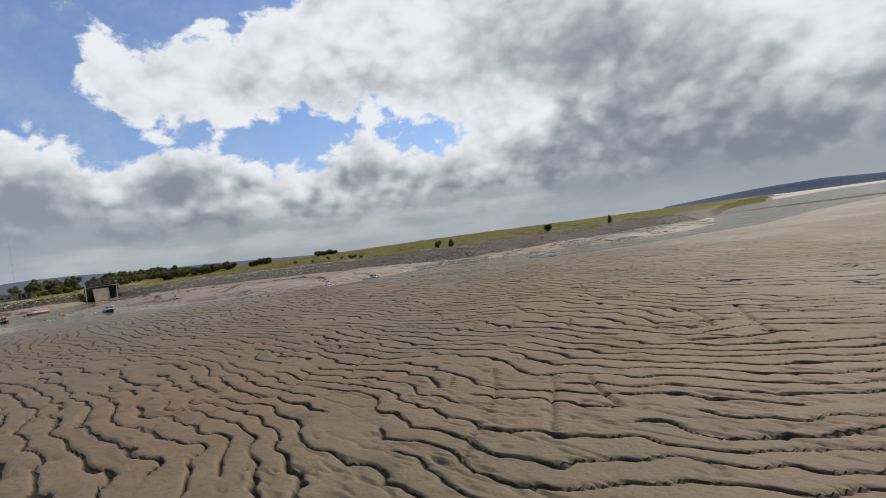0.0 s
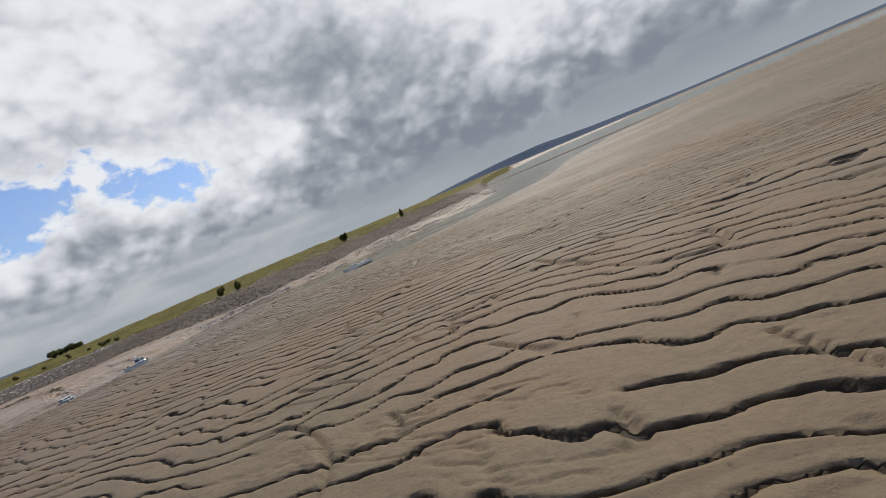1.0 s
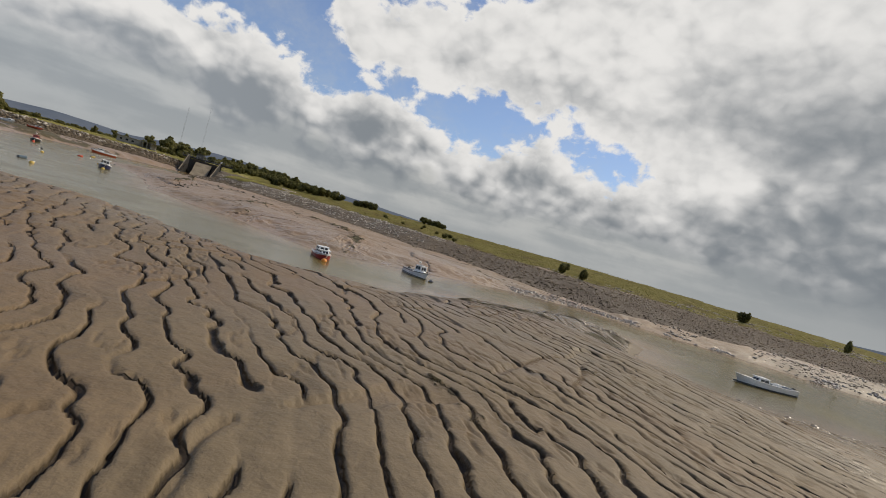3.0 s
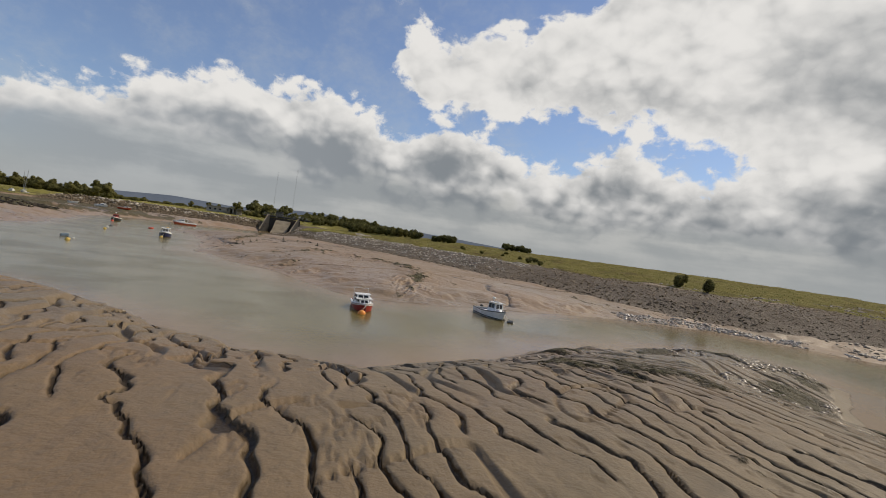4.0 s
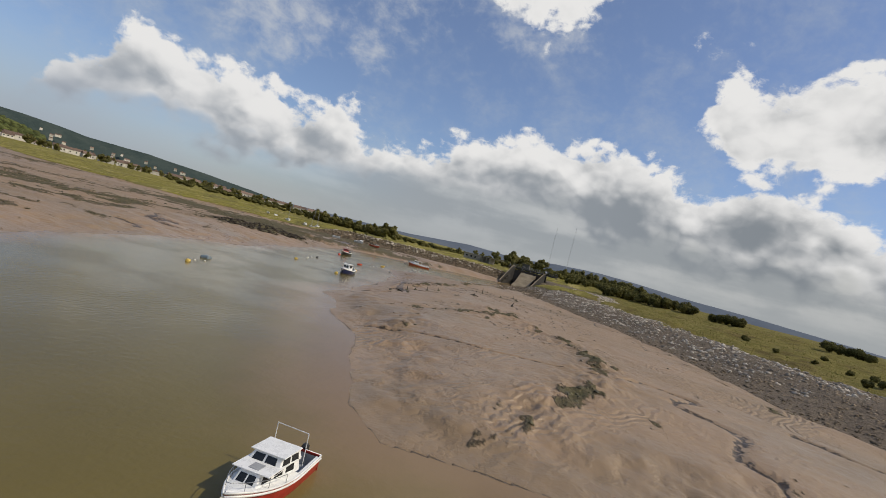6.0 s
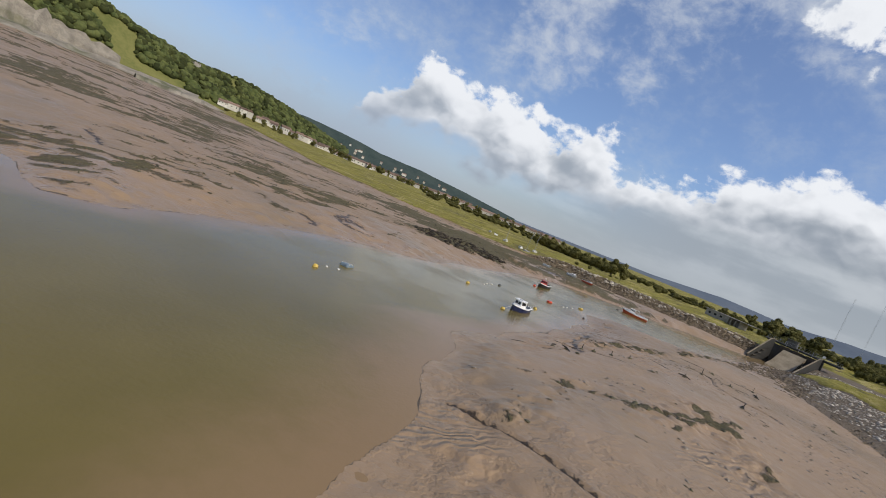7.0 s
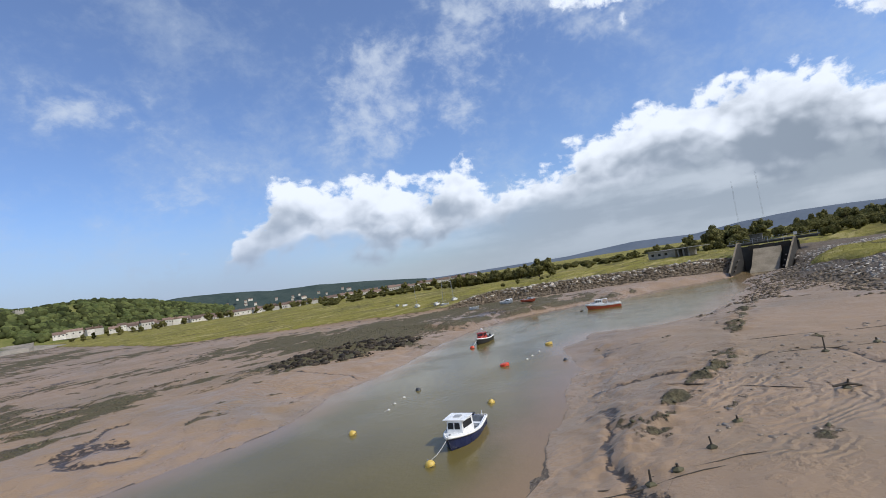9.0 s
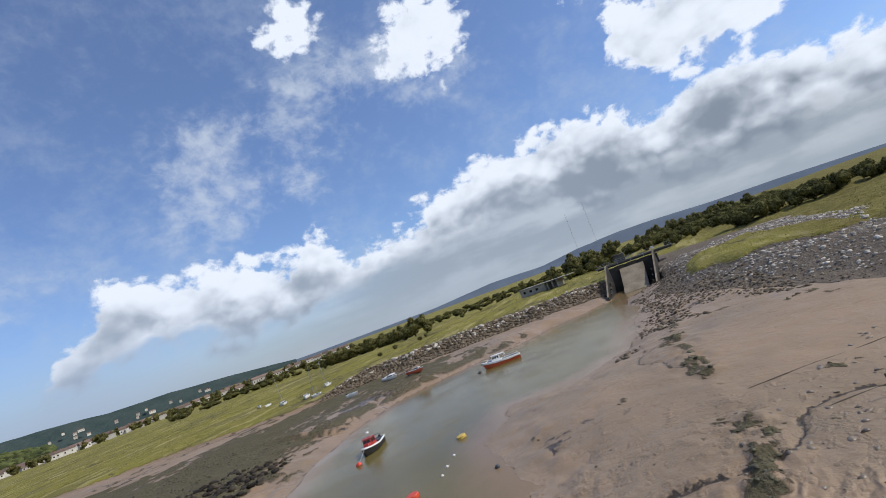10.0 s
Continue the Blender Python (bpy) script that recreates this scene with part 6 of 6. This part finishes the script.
def ridge(name, crest, depth, mat, label, base=1.0, steps=90, seed=1, rough=0.06, front=0.55):
    """A long hill from rows of (azimuth, elevation, distance) of its crest."""
    crest = sorted(crest)
    az = np.linspace(crest[0][0], crest[-1][0], steps)
    a0 = [c[0] for c in crest]
    el = np.interp(az, a0, [c[1] for c in crest])
    ds = np.interp(az, a0, [c[2] for c in crest])
    rows = []
    prof = ((-1.0, 0.0), (-0.8, 0.10), (-0.6, 0.32), (-0.4, 0.58), (-0.2, 0.84), (0.0, 1.0), (0.4, 0.95), (1.0, 0.5), (1.6, 0.0))
    for k in range(steps):
        h = max(ds[k] * math.tan(radians(el[k])) + 12.0, 3.0)
        row = []
        for j, (u, v) in enumerate(prof):
            d = ds[k] + u * depth * (front if u < 0 else 1)
            x, y = polar(az[k], d)
            w = fbm(np.array([x]), np.array([y]), 160.0, 4, seed)[0]
            row.append((x, y, base + v * h * (1 + rough * 4 * w * (1 if v < 1 else 0.35))))
        rows.append(row)
    v, f = loft(rows, cap=False, closed=False)
    ob = part(name, (v, f), mat, None, smooth=True)
    return tagged(ob, label, "hill", kind="structure"), rows


def build_distance():
    # hills inland and across the estuary, blue haze painted into their colour
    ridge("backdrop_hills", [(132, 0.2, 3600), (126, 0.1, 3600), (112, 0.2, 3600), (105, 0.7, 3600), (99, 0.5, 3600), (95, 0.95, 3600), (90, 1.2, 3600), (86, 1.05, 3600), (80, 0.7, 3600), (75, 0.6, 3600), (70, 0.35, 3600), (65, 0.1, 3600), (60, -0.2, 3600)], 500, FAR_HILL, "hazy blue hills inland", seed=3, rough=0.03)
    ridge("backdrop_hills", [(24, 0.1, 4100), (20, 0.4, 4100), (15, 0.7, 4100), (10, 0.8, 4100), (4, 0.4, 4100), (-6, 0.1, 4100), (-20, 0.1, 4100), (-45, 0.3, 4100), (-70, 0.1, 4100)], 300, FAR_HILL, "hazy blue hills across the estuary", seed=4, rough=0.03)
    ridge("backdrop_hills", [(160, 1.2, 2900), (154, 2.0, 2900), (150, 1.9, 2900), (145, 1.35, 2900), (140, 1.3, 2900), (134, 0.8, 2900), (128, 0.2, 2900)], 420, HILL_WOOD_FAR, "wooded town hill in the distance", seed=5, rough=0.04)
    head, rows = ridge("headland", [(206, 5.2, 860), (196, 5.0, 880), (186, 4.6, 900), (180, 4.0, 930), (175, 4.1, 960), (170, 3.0, 1000), (166, 2.3, 1030), (162, 2.7, 1080), (157, 2.1, 1150), (152, 0.9, 1220), (149, 0.1, 1250)], 190, HILL_GRASS, "green headland with woods and a bare cliff", steps=120, seed=6, front=0.62)
    rnd = random.Random(12)
    clumps = []
    for k in range(5):
        bm_v, bm_f = rock_mesh(200 + k, 2, 0.85, 0.26)
        clumps.append((bm_v, bm_f))
    pts, sizes = [], []
    while len(pts) < 3400:
        k, j = rnd.randrange(len(rows) - 1), rnd.randrange(1, 6)
        s, t2 = rnd.random(), rnd.random()
        a = Vector(rows[k][j]).lerp(Vector(rows[k + 1][j]), s)
        b = Vector(rows[k][j + 1]).lerp(Vector(rows[k + 1][j + 1]), s)
        p = a.lerp(b, t2)
        n = fbm(np.array([p.x]), np.array([p.y]), 110.0, 3, 8)[0]
        az = 149 + 57 * k / (len(rows) - 1)
        bare = (az > 177 and (j >= 4 or n < -0.05)) or (171 < az <= 177 and j <= 3 and n < 0.20) or (az > 166 and j <= 1)
        if n > -0.42 and not bare:
            pts.append((p.x, p.y, p.z + 2.0))
            sizes.append(rnd.uniform(7, 15))
    ob = scatter_mesh("hill_woods", clumps, np.array(pts), LEAF_HILL, sizes, 0.1, 14)
    tagged(ob, "dense broadleaf woods on the headland", "woods", kind="stuff")
    # bare limestone face
    v, f = [], []
    n = 26
    for k in range(n):
        az = 187 - 15 * k / (n - 1)
        d = 768 + 16 * abs(math.sin(k * 0.9)) + (187 - az) * 5.6
        hgt = (34 - abs(k - 12) * 1.6) * (0.8 + 0.4 * random.Random(k).random())
        x0, y0 = polar(az, d)
        x1, y1 = polar(az, d + 34)
        v += [(x0, y0, 1.0), ((x0 * 2 + x1) / 3, (y0 * 2 + y1) / 3, 4 + hgt * 0.45), (x1, y1, 6 + hgt), (x1 + (x1 - x0), y1 + (y1 - y0), 6 + hgt * 0.8)]
    for k in range(n - 1):
        for j in range(3):
            f.append((4 * k + j, 4 * k + 4 + j, 4 * k + 5 + j, 4 * k + 1 + j))
    tagged(part("cliff", (v, f), CLIFF, None), "pale broken limestone cliff at the headland's foot", "cliff", kind="structure")
    # shingle at the headland's foot
    rows = []
    for k in range(40):
        az = 200 - 35 * k / 39
        d = 742 + (187 - az) * (5.4 if az < 187 else 1.0) + 5 * math.sin(k * 1.9)
        rows.append([polar(az, d - 26) + (1.2,), polar(az, d - 8) + (4.4 + math.sin(k * 2.3),), polar(az, d + 14) + (8.0 + 1.5 * math.sin(k * 3.1),), polar(az, d + 40) + (9.0,), polar(az, d + 44) + (1.2,)])
    v, f = loft(rows, cap=False, closed=False)
    tagged(part("shingle_beach", (v, f), CLIFF, None), "pale shingle beach under the headland", "beach", kind="structure")
    # stony embankment with a ramp below the headland
    rows = []
    for k in range(24):
        az = 171 - 8.5 * k / 23
        d = 620 + 3 * math.sin(k * 1.3)
        hgt = 4.0 * min(1.0, (23 - k) / 6.0) + 0.3
        rows.append([polar(az, d) + (1.5,), polar(az, d + 10) + (2.5 + hgt * 0.8 + 0.5 * math.sin(k * 2.7),), polar(az, d + 24) + (2.5 + hgt,), polar(az, d + 50) + (2.5 + hgt * 0.95,), polar(az, d + 56) + (1.5,)])
    v, f = loft(rows, cap=False, closed=False)
    tagged(part("embankment", (v, f), CLIFF, None), "pale stony embankment with a ramp beside the marsh", "embankment", kind="structure")
    # castle tower on the crest
    x, y = polar(166, 1010)
    tw = thing("tower", "square grey stone tower among the trees on the hill", "tower", at=pose(x, y, 40, 0, 0, 20))
    part("shaft", boxes((0, 0, 8, 13, 13, 22), bevel=0.3), CONCRETE, tw)
    for k in range(4):
        for s in (-1, 1):
            part("merlon", boxes((-5 + k * 3.3, s * 6, 20, 1.8, 1, 2)), CONCRETE, tw)
    # houses along the marsh and up the hill

    def house(w, d, h, roof_h, label):
        hs = thing("house", label, "house", "houses at the marsh edge")
        part("wall", boxes((0, 0, h / 2 - 1.25, w, d, h + 2.5)), RENDER_WALL, hs)
        part("roof", ([(-w / 2 - 0.3, -d / 2 - 0.4, h), (w / 2 + 0.3, -d / 2 - 0.4, h), (w / 2 + 0.3, d / 2 + 0.4, h), (-w / 2 - 0.3, d / 2 + 0.4, h), (-w / 2 - 0.3, 0, h + roof_h), (w / 2 + 0.3, 0, h + roof_h)],
                      [(0, 1, 5, 4), (2, 3, 4, 5), (0, 4, 3), (1, 2, 5), (3, 2, 1, 0)]), ROOF, hs)
        part("chimney", boxes((w * 0.3, 0, h + roof_h, 0.8, 0.8, 1.8)), ROOF, hs)
        for k in range(3):
            for s in (-1, 1):
                part("window", boxes((-w / 2 + w * (k + 0.5) / 3, s * (d / 2 + 0.01), h * 0.55, 1.3, 0.06, 1.4)), GLASS, hs)
        return hs

    protos = [house(11, 8, 3.0, 3.0, "pale rendered bungalow with a brown tiled roof"), house(10, 8, 5.2, 3.2, "two-storey pale house with a tiled roof"), house(18, 8, 5.0, 2.8, "terrace of pale houses with tiled roofs")]
    for k in range(80):
        az = 122 + 41 * k / 79 + rnd.uniform(-0.3, 0.3)
        d = rnd.uniform(680, 830) + (60 if k % 3 == 0 else 0)
        x, y = polar(az, d)
        copy_thing(protos[rnd.choice((0, 0, 1, 1, 2))], pose(x, y, ground_height(x, y) + (0 if az < 150 else (az - 150) * 0.6), 0, 0, az + rnd.choice((0, 90, 20))))
    for k in range(26):
        az, d = rnd.uniform(136, 157), 2500 + rnd.uniform(0, 300)
        x, y = polar(az, d)
        ob = copy_thing(protos[1 + rnd.randrange(2)], pose(x, y, 14 + (d - 2500) * 0.16 * rnd.uniform(0.8, 1.1) * (1 if az > 145 else 0.6), 0, 0, az + rnd.choice((0, 90))))
        ob.scale = (1.3, 1.3, 1.3)
    for p, az in zip(protos, (131.0, 143.0, 152.0)):
        x, y = polar(az, 800)
        p.matrix_basis = pose(x, y, ground_height(x, y), 0, 0, az)
    # lattice masts
    for az, h in ((93.2, 118), (95.3, 106)):
        x, y = polar(az, 1100)
        m = thing("radio_mast", "slender grey lattice radio mast on the horizon", "mast", "radio masts", at=pose(x, y, 3))
        for sx, sy in ((-0.7, -0.7), (0.7, -0.7), (0, 0.8)):
            part("leg", tube([(sx, sy, 0), (sx, sy, h)], 0.10, 4), STEEL, m)
        br = []
        for k in range(int(h / 5)):
            br.append(tube([(-0.7, -0.7, k * 5), (0.7, -0.7, k * 5 + 2.5), (0, 0.8, k * 5 + 5)], 0.055, 4))
        part("bracing", merge(*br), STEEL, m)


# distance haze blended as blue into the woodland green
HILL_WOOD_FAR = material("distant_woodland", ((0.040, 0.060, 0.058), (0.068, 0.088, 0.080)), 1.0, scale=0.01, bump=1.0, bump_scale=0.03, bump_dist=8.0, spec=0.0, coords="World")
build_distance()
plant_all()
build_clutter()
build_tufts()
build_stones()
